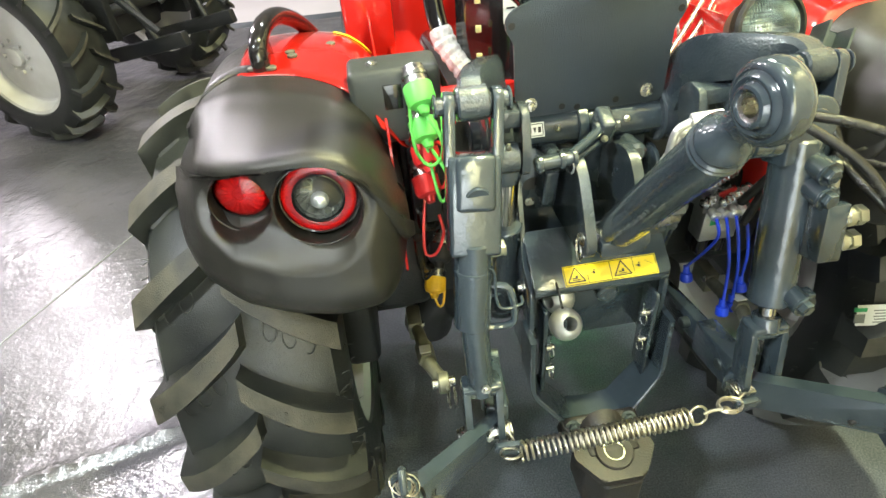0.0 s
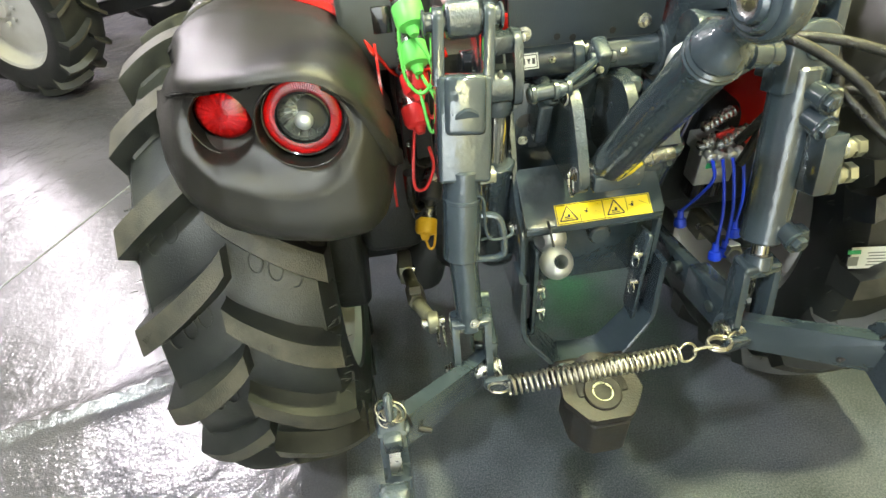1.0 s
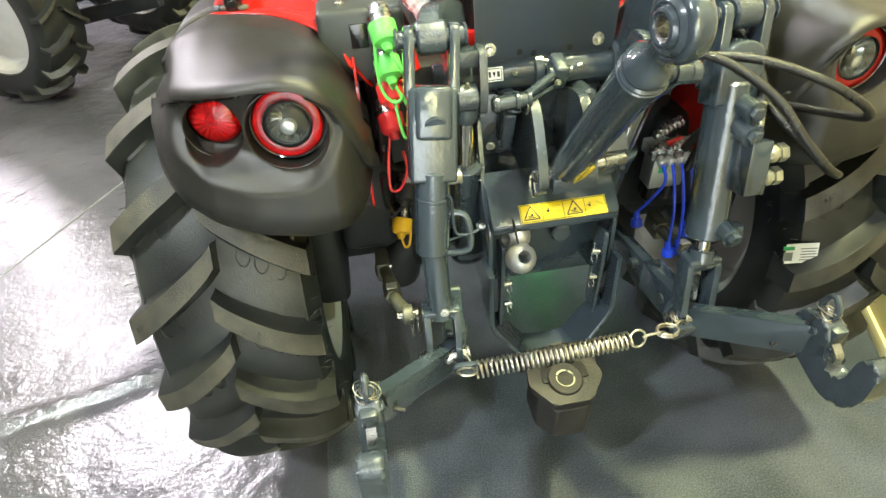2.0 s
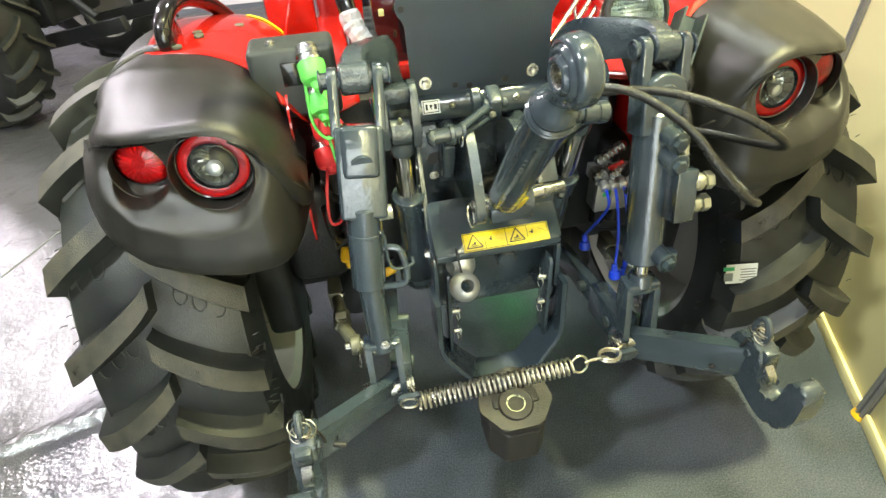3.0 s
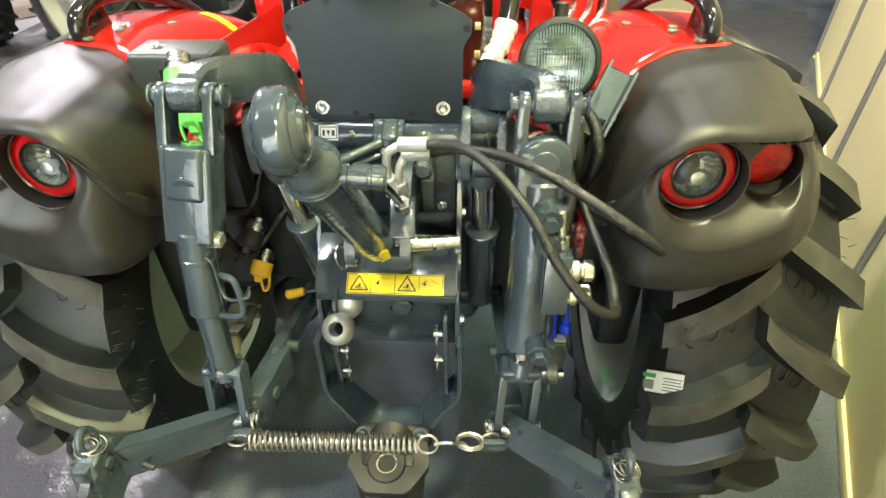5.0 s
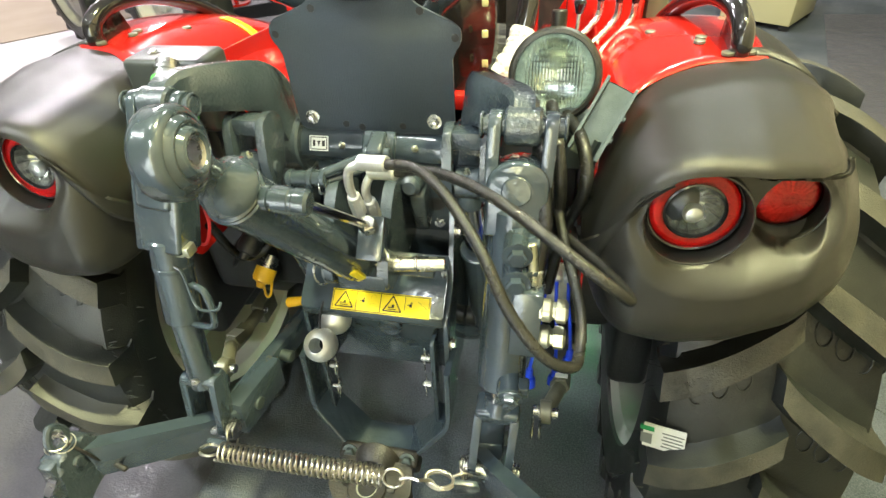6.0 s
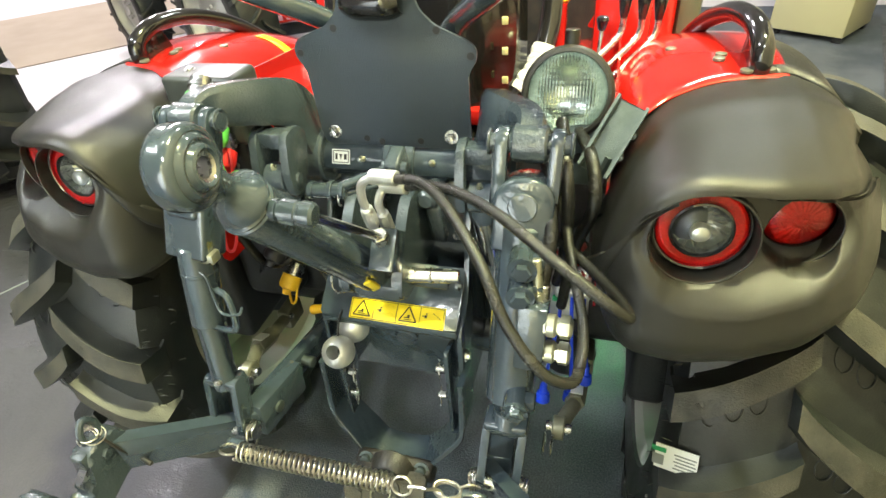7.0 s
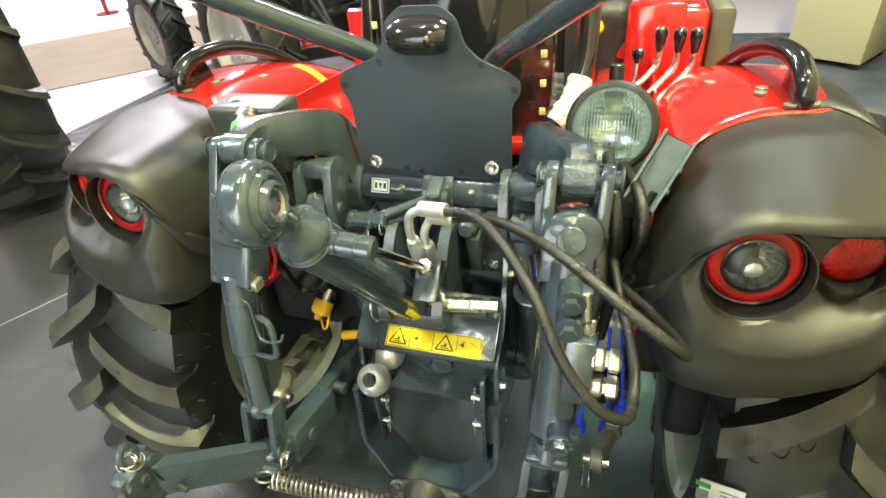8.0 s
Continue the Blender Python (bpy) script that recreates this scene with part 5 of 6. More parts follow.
def feedback_link():
    a, b = V(-0.118, 0.722, 0.925), V(-0.050, 0.722, 0.930)
    bm = cyl(bmesh.new(), a, b, 0.0125, seg=20, bev=0.003)
    for k, r in ((0.12, 0.0150), (0.62, 0.0165), (0.92, 0.0150)):
        p = a.lerp(b, k)
        ring(bm, p - V(0.004, 0, 0), p + V(0.004, 0, 0), r, 0.011, 20, 0.001)
    root = part("feedback_link", bm, PAINT, tractor, "painted feedback linkage of the lift")
    c = V(0.010, 0.770, 0.950)
    part("link_rod", cyl(bmesh.new(), V(-0.060, 0.720, 0.936), c, 0.0085, 0.0075, 14), PAINT, root)
    part("link_rod", cyl(bmesh.new(), V(-0.058, 0.722, 0.922), c + V(0.006, 0, -0.020), 0.0060, seg=12), PAINT, root)
    bm = box(bmesh.new(), c + V(0.004, 0.012, -0.004), (0.026, 0.046, 0.050), turn("X", 20), 0.006, 3)
    cyl(bm, c + V(-0.016, 0, 0), c + V(0.026, 0, 0), 0.010)
    part("link_lug", bm, CAST, root)
    part("grease_nipple", lathe(bmesh.new(), c + V(-0.004, -0.016, -0.012), (0, -1, 0.2), [(0.006, 0), (0.006, 0.004), (0.003, 0.009), (0, 0.009)], 8), BRASS, root)
    part("retaining_clip", hoop(bmesh.new(), b + V(-0.012, -0.004, -0.012), (1, 0.2, 0), 0.012, 0.0016), ZINC, root)


feedback_link()

# hoses
HOSE_A = [(0.086, 0.597, 1.033), (0.128, 0.580, 1.040), (0.168, 0.545, 1.032), (0.214, 0.495, 1.0), (0.247, 0.459, 0.955), (0.285, 0.440, 0.915), (0.314, 0.446, 0.896), (0.323, 0.475, 0.888), (0.322, 0.532, 0.898), (0.303, 0.595, 0.927), (0.288, 0.655, 0.950), (0.273, 0.717, 0.968)]
HOSE_B = [(0.088, 0.624, 1.006), (0.130, 0.606, 1.022), (0.177, 0.575, 1.032), (0.228, 0.540, 1.030), (0.290, 0.498, 1.011), (0.345, 0.480, 0.979), (0.366, 0.490, 0.956), (0.357, 0.53, 0.943), (0.326, 0.587, 0.934), (0.284, 0.65, 0.926), (0.25, 0.72, 0.920)]
for pts in (HOSE_A, HOSE_B):
    part("hydraulic_hose", tube(bmesh.new(), spline(pts, 10), 0.0064, 12), HOSE, tractor, "black rubber hydraulic hose")
for pts in ([(0.27, 0.74, 1.05), (0.283, 0.665, 1.025), (0.290, 0.65, 0.97), (0.285, 0.70, 0.86), (0.275, 0.74, 0.78)], [(0.29, 0.78, 1.02), (0.312, 0.70, 1.018), (0.320, 0.67, 0.97), (0.300, 0.70, 0.88), (0.285, 0.73, 0.74)],
            [(-0.30, 0.74, 0.86), (-0.295, 0.78, 0.80), (-0.27, 0.82, 0.78), (-0.25, 0.86, 0.84)], [(-0.31, 0.75, 0.80), (-0.305, 0.79, 0.70), (-0.28, 0.83, 0.68), (-0.22, 0.86, 0.75)]):
    part("hydraulic_hose", tube(bmesh.new(), spline(pts, 8), 0.0085, 12), HOSE, tractor, "black rubber hydraulic hose")

bm = cyl(bmesh.new(), (0.270, 0.575, 0.915), (0.269, 0.566, 0.885), 0.0105, seg=18)
cyl(bm, (0.269, 0.566, 0.887), (0.268, 0.560, 0.868), 0.0065, seg=6)
part("hose_ferrule", bm, ZINC, tractor, "crimped bright zinc hose end")
part("hydraulic_hose", tube(bmesh.new(), spline([(0.270, 0.575, 0.913), (0.275, 0.60, 0.97), (0.262, 0.66, 1.02), (0.25, 0.73, 1.03)], 8), 0.0085, 12), HOSE, tractor, "black rubber hydraulic hose")

# ---- mounting plate and its lamp ----


def mount_plate():
    out = [(-0.118, 0.962), (0.123, 0.962), (0.128, 0.975), (0.128, 1.085), (0.140, 1.097), (0.142, 1.118), (0.130, 1.128), (0.082, 1.150), (0.062, 1.170), (0.052, 1.205), (0.030, 1.222), (-0.030, 1.222),
           (-0.052, 1.205), (-0.062, 1.170), (-0.082, 1.150), (-0.130, 1.132), (-0.142, 1.120), (-0.140, 1.100), (-0.128, 1.088), (-0.124, 0.975)]
    root = part("mounting_plate", prism(bmesh.new(), rounded(out, 0.008, 4), (0, 0.818, 0), (1, 0, 0), (0, 0, 1), 0.006, 0.0012), PLATE, tractor, "flat textured slate-grey mounting plate")
    bm = bmesh.new()
    for x in (-0.100, 0.097):
        bolt(bm, (x, 0.8145, 0.984), (0, -1, 0.1), 0.0075, 0.008)
        lathe(bm, (x, 0.808, 0.984), (0, -1, 0.1), [(0.006, 0), (0.0055, 0.006), (0.0, 0.007)], 14)
    part("plate_bolt", bm, ZINC, root)
    bm = bmesh.new()
    for x, z in ((-0.046, 0.974), (0.046, 0.974), (-0.070, 1.146), (0.086, 1.143), (-0.132, 1.110), (0.133, 1.108), (-0.02, 0.970)):
        cyl(bm, (x, 0.8155, z), (x, 0.8140, z), 0.0055, seg=16, bev=0.0003)
    part("plate_hole", bm, INK, root)
    bm = bmesh.new()
    rows = []
    for i in range(13):
        u = -1 + 2 * i / 12
        wx = 0.043 * (1 - 0.0 * u)
        row = []
        for k in range(13):
            v = k / 12
            h = 0.036 * (1 - abs(u) ** 4 * 0.35)
            a = math.pi * v
            row.append((u * wx, 0.815 - 0.036 * math.sin(a) * (1 - 0.3 * abs(u) ** 3), 1.184 - h * math.cos(a) * 0.75))
        rows.append(row)
    loft(bm, rows)
    part("plate_lamp", bm, GLOSSB, root, "domed black number-plate lamp")
    return root


mount_plate()

# roll-bar tubes
for s in (-1, 1):
    q = [(s * 0.085, 0.875, 1.120), (s * 0.105, 0.868, 1.143), (s * 0.16, 0.815, 1.187), (s * 0.243, 0.734, 1.252), (s * 0.33, 0.65, 1.32), (s * 0.42, 0.56, 1.39)]
    part("roll_bar_tube", tube(bmesh.new(), spline(q, 6), 0.017, 18), PAINT, tractor, "slate-grey roll-bar tube")

# ---- connection box and couplers ----


def connection_box():
    bm = box(bmesh.new(), (-0.315, 0.819, 1.022), (0.136, 0.078, 0.116), bev=0.010, seg=4)
    root = part("connection_box", bm, BOXM, tractor, "dark grey sheet-metal connection box")
    part("box_bolt", bolt(bmesh.new(), (-0.345, 0.815, 1.080), (0, 0, 1), 0.006, 0.005), ZINC, root)
    part("blank_plug", box(bmesh.new(), (-0.320, 0.7800, 1.040), (0.028, 0.004, 0.038), bev=0.0018), GLOSSB, root)
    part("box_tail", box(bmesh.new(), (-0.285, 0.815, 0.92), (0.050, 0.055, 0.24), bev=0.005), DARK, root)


connection_box()


def coupler(at, d, cap, strap):
    """A quick coupler with its dust cap and rubber strap."""
    at, d = V(at), V(d).normalized()
    body = part("coupler", lathe(bmesh.new(), at, d, [(0.0, -0.030), (0.017, -0.030), (0.017, -0.020), (0.0195, -0.019), (0.0195, -0.014), (0.0175, -0.013), (0.0175, -0.008), (0.0195, -0.007), (0.0195, -0.002), (0.017, 0.0), (0.0, 0.0)], 24), ZINC, tractor, "knurled zinc quick coupler")
    part("dust_cap", lathe(bmesh.new(), at, d, [(0.0185, -0.004), (0.0215, -0.002), (0.0215, 0.020), (0.018, 0.027), (0.010, 0.030), (0.008, 0.036), (0.0065, 0.040), (0.0, 0.041)], 24), cap, body, strap[1])
    part("cap_strap", tube(bmesh.new(), spline(strap[0], 7), 0.0027, 8), cap, body)
    return body


D = (0.12, -0.72, -0.68)
coupler((-0.285, 0.748, 1.062), D, GREENC, ([(-0.278, 0.722, 1.030), (-0.262, 0.712, 1.00), (-0.262, 0.718, 0.965), (-0.280, 0.722, 0.950), (-0.298, 0.728, 0.975), (-0.300, 0.742, 1.02), (-0.298, 0.752, 1.048)], "bright green rubber dust cap"))
coupler((-0.283, 0.755, 1.006), D, GREENC, ([(-0.275, 0.730, 0.974), (-0.258, 0.716, 0.94), (-0.256, 0.715, 0.905), (-0.268, 0.714, 0.890), (-0.276, 0.722, 0.93), (-0.282, 0.74, 0.985)], "bright green rubber dust cap"))
coupler((-0.284, 0.757, 0.962), D, REDC, ([(-0.275, 0.735, 0.918), (-0.262, 0.722, 0.91), (-0.250, 0.726, 0.955), (-0.262, 0.745, 0.975), (-0.275, 0.752, 0.955)], "bright red rubber dust cap"))
coupler((-0.288, 0.748, 0.914), D, REDC, ([(-0.274, 0.712, 0.866), (-0.270, 0.704, 0.835), (-0.285, 0.700, 0.800), (-0.302, 0.704, 0.800), (-0.300, 0.716, 0.845), (-0.292, 0.735, 0.885)], "bright red rubber dust cap"))
coupler((-0.281, 0.826, 0.636), (-0.22, -0.72, -0.65), YCAP, ([(-0.288, 0.810, 0.605), (-0.282, 0.800, 0.585), (-0.272, 0.802, 0.59), (-0.266, 0.815, 0.63), (-0.275, 0.83, 0.655)], "yellow rubber dust cap"))
coupler((-0.268, 0.796, 0.735), (-0.25, -0.75, -0.5), DARK, ([(-0.284, 0.765, 0.712), (-0.305, 0.768, 0.69), (-0.305, 0.79, 0.72), (-0.285, 0.80, 0.745)], "black rubber dust cap"))

# work lamp and its galvanised bracket


def work_lamp():
    c, d = V(0.270, 0.792, 1.068), V(0.02, -0.94, 0.34).normalized()
    bm = lathe(bmesh.new(), c, d, [(0.0, -0.070), (0.025, -0.068), (0.045, -0.045), (0.056, -0.012), (0.060, -0.008), (0.061, 0.006), (0.057, 0.011), (0.0525, 0.012), (0.0515, 0.004)], 48)
    cyl(bm, c + V(0, 0.03, 0.05), c + V(0, 0.034, 0.074), 0.010, seg=12)
    root = part("work_lamp", bm, PLASTIC, tractor, "round work lamp with a fluted glass in a black bowl")
    part("reflector", lathe(bmesh.new(), c, d, [(0.053, 0.003), (0.046, -0.012), (0.028, -0.028), (0.010, -0.034), (0.0, -0.034)], 48), BOWL, root)
    part("bulb", lathe(bmesh.new(), c - d * 0.034, d, [(0.006, 0.0), (0.006, 0.016), (0.0, 0.02)], 14), WHITE, root)
    # fluted glass
    bm = bmesh.new()
    d, u, w = basis(d)
    rows = []
    for i in range(97):
        row = []
        for k in range(61):
            x, y = -1 + 2 * i / 96, -1 + 2 * k / 60
            r = max(abs(x), abs(y)) / max(1e-6, math.hypot(x, y))
            px, py = x * r * 0.052, y * r * 0.052
            rr = math.hypot(px, py) / 0.052
            row.append(c + u * px + w * py + d * (0.004 + 0.009 * (1 - rr * rr) + (0.0009 * math.sin(px * 1500) + 0.0005 * math.sin(py * 900)) * (1 - rr ** 6)))
        rows.append(row)
    part("glass", loft(bm, rows), FLUTED, root, "fluted clear glass").visible_shadow = False
    # bracket: an open channel that leans in, a holed plate behind it and a long strip down
    o, e = V(0.350, 0.754, 1.062), V(0.316, 0.718, 1.000)
    ax = (e - o).normalized()
    nn = V(-0.04, -0.84, 0.51)
    nn = (nn - ax * nn.dot(ax)).normalized()
    side = ax.cross(nn)
    bm = bmesh.new()
    w2, h2, t = 0.021, 0.019, 0.0038
    prism(bm, [(-w2, -h2), (w2, -h2), (w2, h2), (w2 - t, h2), (w2 - t, t - h2), (t - w2, t - h2), (t - w2, h2), (-w2, h2)], o + ax * 0.038, side, nn, 0.098, 0.0009, 1)
    chan = part("lamp_bracket", bm, GALV, tractor, "galvanised steel lamp bracket")
    ux, uy = V(1, -0.10, 0.05).normalized(), V(0.0, 0.12, 1).normalized()
    hole = [(0.008 * math.cos(k * math.tau / 14), 0.008 * math.sin(k * math.tau / 14) - 0.012) for k in range(14)]
    outer = rounded([(-0.052, 0.028), (-0.030, -0.020), (-0.016, -0.052), (0.030, -0.052), (0.040, 0.034), (0.0, 0.036)], 0.006, 2)
    bm = prism(bmesh.new(), outer, (0.292, 0.775, 0.995), ux, uy, 0.004, 0.001)
    plate = part("bracket_plate", bm, GALV, chan)
    part("plate_hole", prism(bmesh.new(), hole, (0.292, 0.7722, 0.995), ux, uy, 0.002, 0), INK, plate)
    bm = tube(bmesh.new(), [(0.332, 0.725, 1.010), (0.322, 0.720, 0.985), (0.318, 0.722, 0.93), (0.318, 0.735, 0.87)], 0.005, 4)
    part("bracket_strip", bm, GALV, chan)
    bm = bolt(bmesh.new(), o + ax * 0.025 - side * 0.021, -side, 0.0045, 0.004)
    bolt(bm, o + ax * 0.055 - side * 0.021, -side, 0.0045, 0.004)
    part("bracket_bolt", bm, GALV, chan)


work_lamp()

# ---- valve bank with blue caps ----


def valve_bank():
    o = V(0.290, 0.815, 0.690)
    bm = box(bmesh.new(), o, (0.076, 0.045, 0.074), bev=0.003)
    box(bm, o + V(-0.003, 0.005, 0.047), (0.082, 0.05, 0.030), bev=0.003)
    for k in range(4):
        p = o + V(-0.030 + 0.020 * k, -0.023, 0.040)
        cyl(bm, p, p + V(0, -0.022, -0.005), 0.009, seg=14)
        ring(bm, p + V(0, -0.016, -0.002), p + V(0, -0.020, -0.003), 0.011, 0.006)
    root = part("valve_bank", bm, ALBLOCK, tractor, "bright aluminium hydraulic valve bank")
    for p, q in ((o + V(-0.050, -0.020, 0.052), V(1, 0.25, 0.30)), (o + V(-0.022, -0.032, 0.060), V(1, 0.2, 0.30)), (o + V(-0.046, -0.012, 0.086), V(1, 0.25, 0.34))):
        prof = [(0.0, 0.0), (0.006, 0.0)]
        for k in range(7):
            prof += [(0.0090, 0.003 + 0.010 * k), (0.0118, 0.006 + 0.010 * k), (0.0090, 0.010 + 0.010 * k)]
        part("ribbed_coupling", lathe(bmesh.new(), p, q, prof + [(0.006, 0.076), (0.0, 0.076)], 18), ZINC, root, "ribbed zinc hose coupling")
    part("red_tag", box(bmesh.new(), o + V(-0.004, -0.022, 0.076), (0.034, 0.006, 0.012), turn("Y", -18), 0.002), REDC, root)
    label_card("green_tag", root, o + V(-0.015, -0.0235, 0.010), (1, 0, 0), (0, 0, 1), 0.018, 0.014, GREENINK)
    label_card("white_tag", root, o + V(0.007, -0.0235, -0.007), (1, 0, 0), (0, 0, 1), 0.014, 0.018, WHITE)
    for x in (-0.018, 0.018):
        part("solenoid", cyl(bmesh.new(), o + V(x, 0, -0.035), o + V(x, 0, -0.075), 0.017), GLOSSB, root)
    ends = [(0.267, 0.691, 0.561), (0.312, 0.722, 0.535), (0.335, 0.742, 0.565), (0.232, 0.775, 0.585)]
    for k, e in enumerate(ends):
        e = V(e)
        a = o + V(-0.010 + 0.020 * k, -0.045, 0.035) if k < 3 else o + V(-0.030, -0.045, 0.035)
        part("blue_cap", lathe(bmesh.new(), e, (0, -0.35, -1), [(0.0, -0.022), (0.006, -0.021), (0.007, -0.006), (0.011, -0.004), (0.0125, 0.004), (0.0125, 0.012), (0.009, 0.015), (0.0, 0.016)], 18), BLUEC, root, "blue plastic dust cap")
        bm = tube(bmesh.new(), spline([a, a + V(0.002, -0.016, -0.03), (a + e) / 2 + V(0.002, -0.012, 0), e + V(0, 0.004, 0.022)], 6), 0.0032, 8)
        part("cap_lanyard", bm, BLUEC, root)


valve_bank()


def stabiliser(s):
    pts = [V(s * 0.335, 0.85, 0.500), V(s * 0.325, 0.76, 0.522), V(s * 0.322, 0.70, 0.538), V(s * 0.300, 0.64, 0.545), V(s * 0.282, 0.585, 0.548)]
    bm = box(bmesh.new(), pts[0], (0.030, 0.06, 0.05), bev=0.005)
    for a, b, r in ((pts[0], pts[1], 0.013), (pts[1], pts[2], 0.018), (pts[2], pts[3], 0.013)):
        cyl(bm, a, b, r, seg=6 if r > 0.015 else 16)
    ring(bm, pts[3] - V(0.010, 0, 0), pts[3] + V(0.010, 0, 0), 0.020, 0.010)
    root = part("stabiliser", bm, OLIVEZ, tractor, "olive-passivated stabiliser turnbuckle")
    bm = cyl(bmesh.new(), pts[3] - V(0.022, 0, 0), pts[3] + V(0.022, 0, 0), 0.009)
    for k in range(2):
        ring(bm, pts[4] + V(s * 0.012 * k - 0.004, 0.02, -0.004), pts[4] + V(s * 0.012 * k, 0.02, -0.004), 0.019, 0.007)
    bolt(bm, pts[0] + V(0, -0.02, 0.012), (-s, -0.2, 0), 0.008, 0.02)
    part("shackle", bm, ZINC, root)
    part("tag", box(bmesh.new(), (pts[1] + pts[2]) / 2 + V(0, -0.006, 0.019), (0.022, 0.030, 0.002), turn("X", -20), 0), WHITE, root)


stabiliser(-1)
stabiliser(1)
part("control_lever", tube(bmesh.new(), [(-0.232, 0.792, 0.580), (-0.16, 0.80, 0.592), (-0.12, 0.81, 0.60)], 0.003, 8), GALV, tractor)
part("lever_grip", cyl(bmesh.new(), (-0.233, 0.792, 0.580), (-0.195, 0.797, 0.588), 0.0105, 0.0090, bev=0.003), YCAP, tractor, "yellow lever grip")

# ---- seat, platform and levers ----
bm = box(bmesh.new(), (0, 0.965, 0.955), (0.66, 0.030, 0.028), bev=0.004)
part("cross_member", bm, RED, tractor)
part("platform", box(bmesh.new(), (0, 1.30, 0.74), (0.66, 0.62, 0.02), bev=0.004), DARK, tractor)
for s in (-1, 1):
    part("side_panel", box(bmesh.new(), (s * 0.335, 1.38, 0.93), (0.12, 0.03, 0.36), bev=0.012), RED, tractor, "glossy red body panel")


def seat():
    bm = bmesh.new()
    rows = []
    for i in range(17):
        u = -1 + i / 8
        row = []
        for k in range(15):
            v = k / 14
            z = 0.80 + 0.50 * v
            w = 0.168 - 0.01 * v ** 2
            row.append((u * w, 0.985 + 0.05 * v + 0.05 * abs(u) ** 2.5 - 0.035 * (1 - abs(u) ** 3), z))
        rows.append(row)
    loft(bm, rows)
    back = part("seat_shell", bm, GLOSSB, tractor, "black plastic seat shell")
    mod = back.modifiers.new("thickness", "SOLIDIFY")
    mod.thickness, mod.offset = 0.03, 0
    part("seat_cushion", box(bmesh.new(), (0, 1.32, 0.86), (0.42, 0.46, 0.12), bev=0.04, seg=4), GLOSSB, tractor)
    bm = bmesh.new()
    for x in (-0.148, 0.150):
        for z in (1.014, 1.062, 1.110, 1.158):
            box(bm, (x, 0.968 + (z - 0.8) * 0.06, z), (0.010, 0.005, 0.012), bev=0.001)
    part("seat_clip", bm, PALEY, back)
    label_card("seat_label", back, V(-0.07, 0.945, 1.10), (1, 0, 0), (0, 0.1, 1), 0.085, 0.045, WHITE)
    marks("print", back, V(-0.07, 0.9445, 1.10), (1, 0, 0), (0, 0.1, 1), [bar(0.01, 0.012, 0.04, 0.008), bar(-0.03, 0.002, 0.014, 0.003), bar(-0.005, -0.014, 0.06, 0.010)], INK)
    for s in (-1, 1):
        path = spline([(s * 0.09, 1.00, 0.925), (s * 0.135, 1.005, 0.945), (s * 0.170, 1.03, 0.980), (s * 0.198, 1.06, 1.020), (s * 0.210, 1.09, 1.070), (s * 0.212, 1.12, 1.14), (s * 0.21, 1.14, 1.22)], 8)
        arm = part("armrest_bracket", tube(bmesh.new(), path, 0.019, 14), GLOSSB, tractor, "gloss-black armrest tube")
        sleeve = path[15:29]
        bm = tube(bmesh.new(), sleeve, [0.0222 + 0.0016 * math.sin(k * 2.3) for k in range(len(sleeve))], 11)
        for v in bm.verts:
            v.co += noise.noise_vector(v.co * 90) * 0.0022
        part("tape_wrap", bm, WRAP, arm, "sleeve of crumpled white packing film", sharp=18)


seat()


def levers():
    for k, (kx, kz) in enumerate(((0.300, 1.079), (0.335, 1.100), (0.366, 1.098), (0.393, 1.097))):
        top = V(kx, 1.12, kz - 0.02)
        if k:
            p = [top + V(-0.125, -0.10, -0.125), top + V(-0.055, -0.045, -0.075), top + V(-0.012, -0.008, -0.040), top + V(-0.001, 0, -0.022), top]
        else:
            p = [top + V(-0.006, -0.06, -0.12), top + V(-0.003, -0.02, -0.06), top]
        rod = part("lever", tube(bmesh.new(), spline(p, 6), 0.0058 if k else 0.0035, 12), ZINC, tractor, "bright steel hydraulic lever")
        h = 0.030 if k else 0.018
        part("lever_knob", lathe(bmesh.new(), (kx, 1.12, kz - 0.022), (0.0, 0.05, 1), [(0.0, 0), (0.006, 0), (0.0085, h * 0.4), (0.0115, h), (0.010, h * 1.25), (0.006, h * 1.38), (0.0, h * 1.4)], 18), GLOSSB, rod)


levers()

# bonnet and dash far side
bm = box(bmesh.new(), (0.375, 1.62, 0.86), (0.15, 0.40, 0.46), bev=0.03, seg=4)
part("side_console", bm, RED, tractor, "glossy red side console")
part("dash_post", box(bmesh.new(), (0.12, 1.75, 0.80), (0.34, 0.16, 0.5), bev=0.04, seg=4), IRON, tractor)
part("wing_panel", prism(bmesh.new(), rounded([(0.255, 0.955), (0.33, 1.09), (0.36, 1.11), (0.36, 0.93)], 0.006), (0, 1.52, 0), (1, 0, 0), (0, 0, 1), 0.008, 0.002), RED, tractor, "glossy red sheet-metal wing")
part("wing_post", box(bmesh.new(), (0.192, 1.40, 0.98), (0.045, 0.05, 0.34), bev=0.006), RED, tractor)
part("switch_knob", cyl(bmesh.new(), (0.215, 1.30, 1.075), (0.215, 1.27, 1.085), 0.015), YCAP, tractor, "amber switch knob")
part("console_edge", box(bmesh.new(), (0.475, 1.62, 0.86), (0.05, 0.38, 0.45), bev=0.015), DOLIVE, tractor)
part("bonnet", box(bmesh.new(), (0, 2.5, 0.85), (0.56, 1.3, 0.6), bev=0.12, seg=5), RED, tractor, "glossy red bonnet")

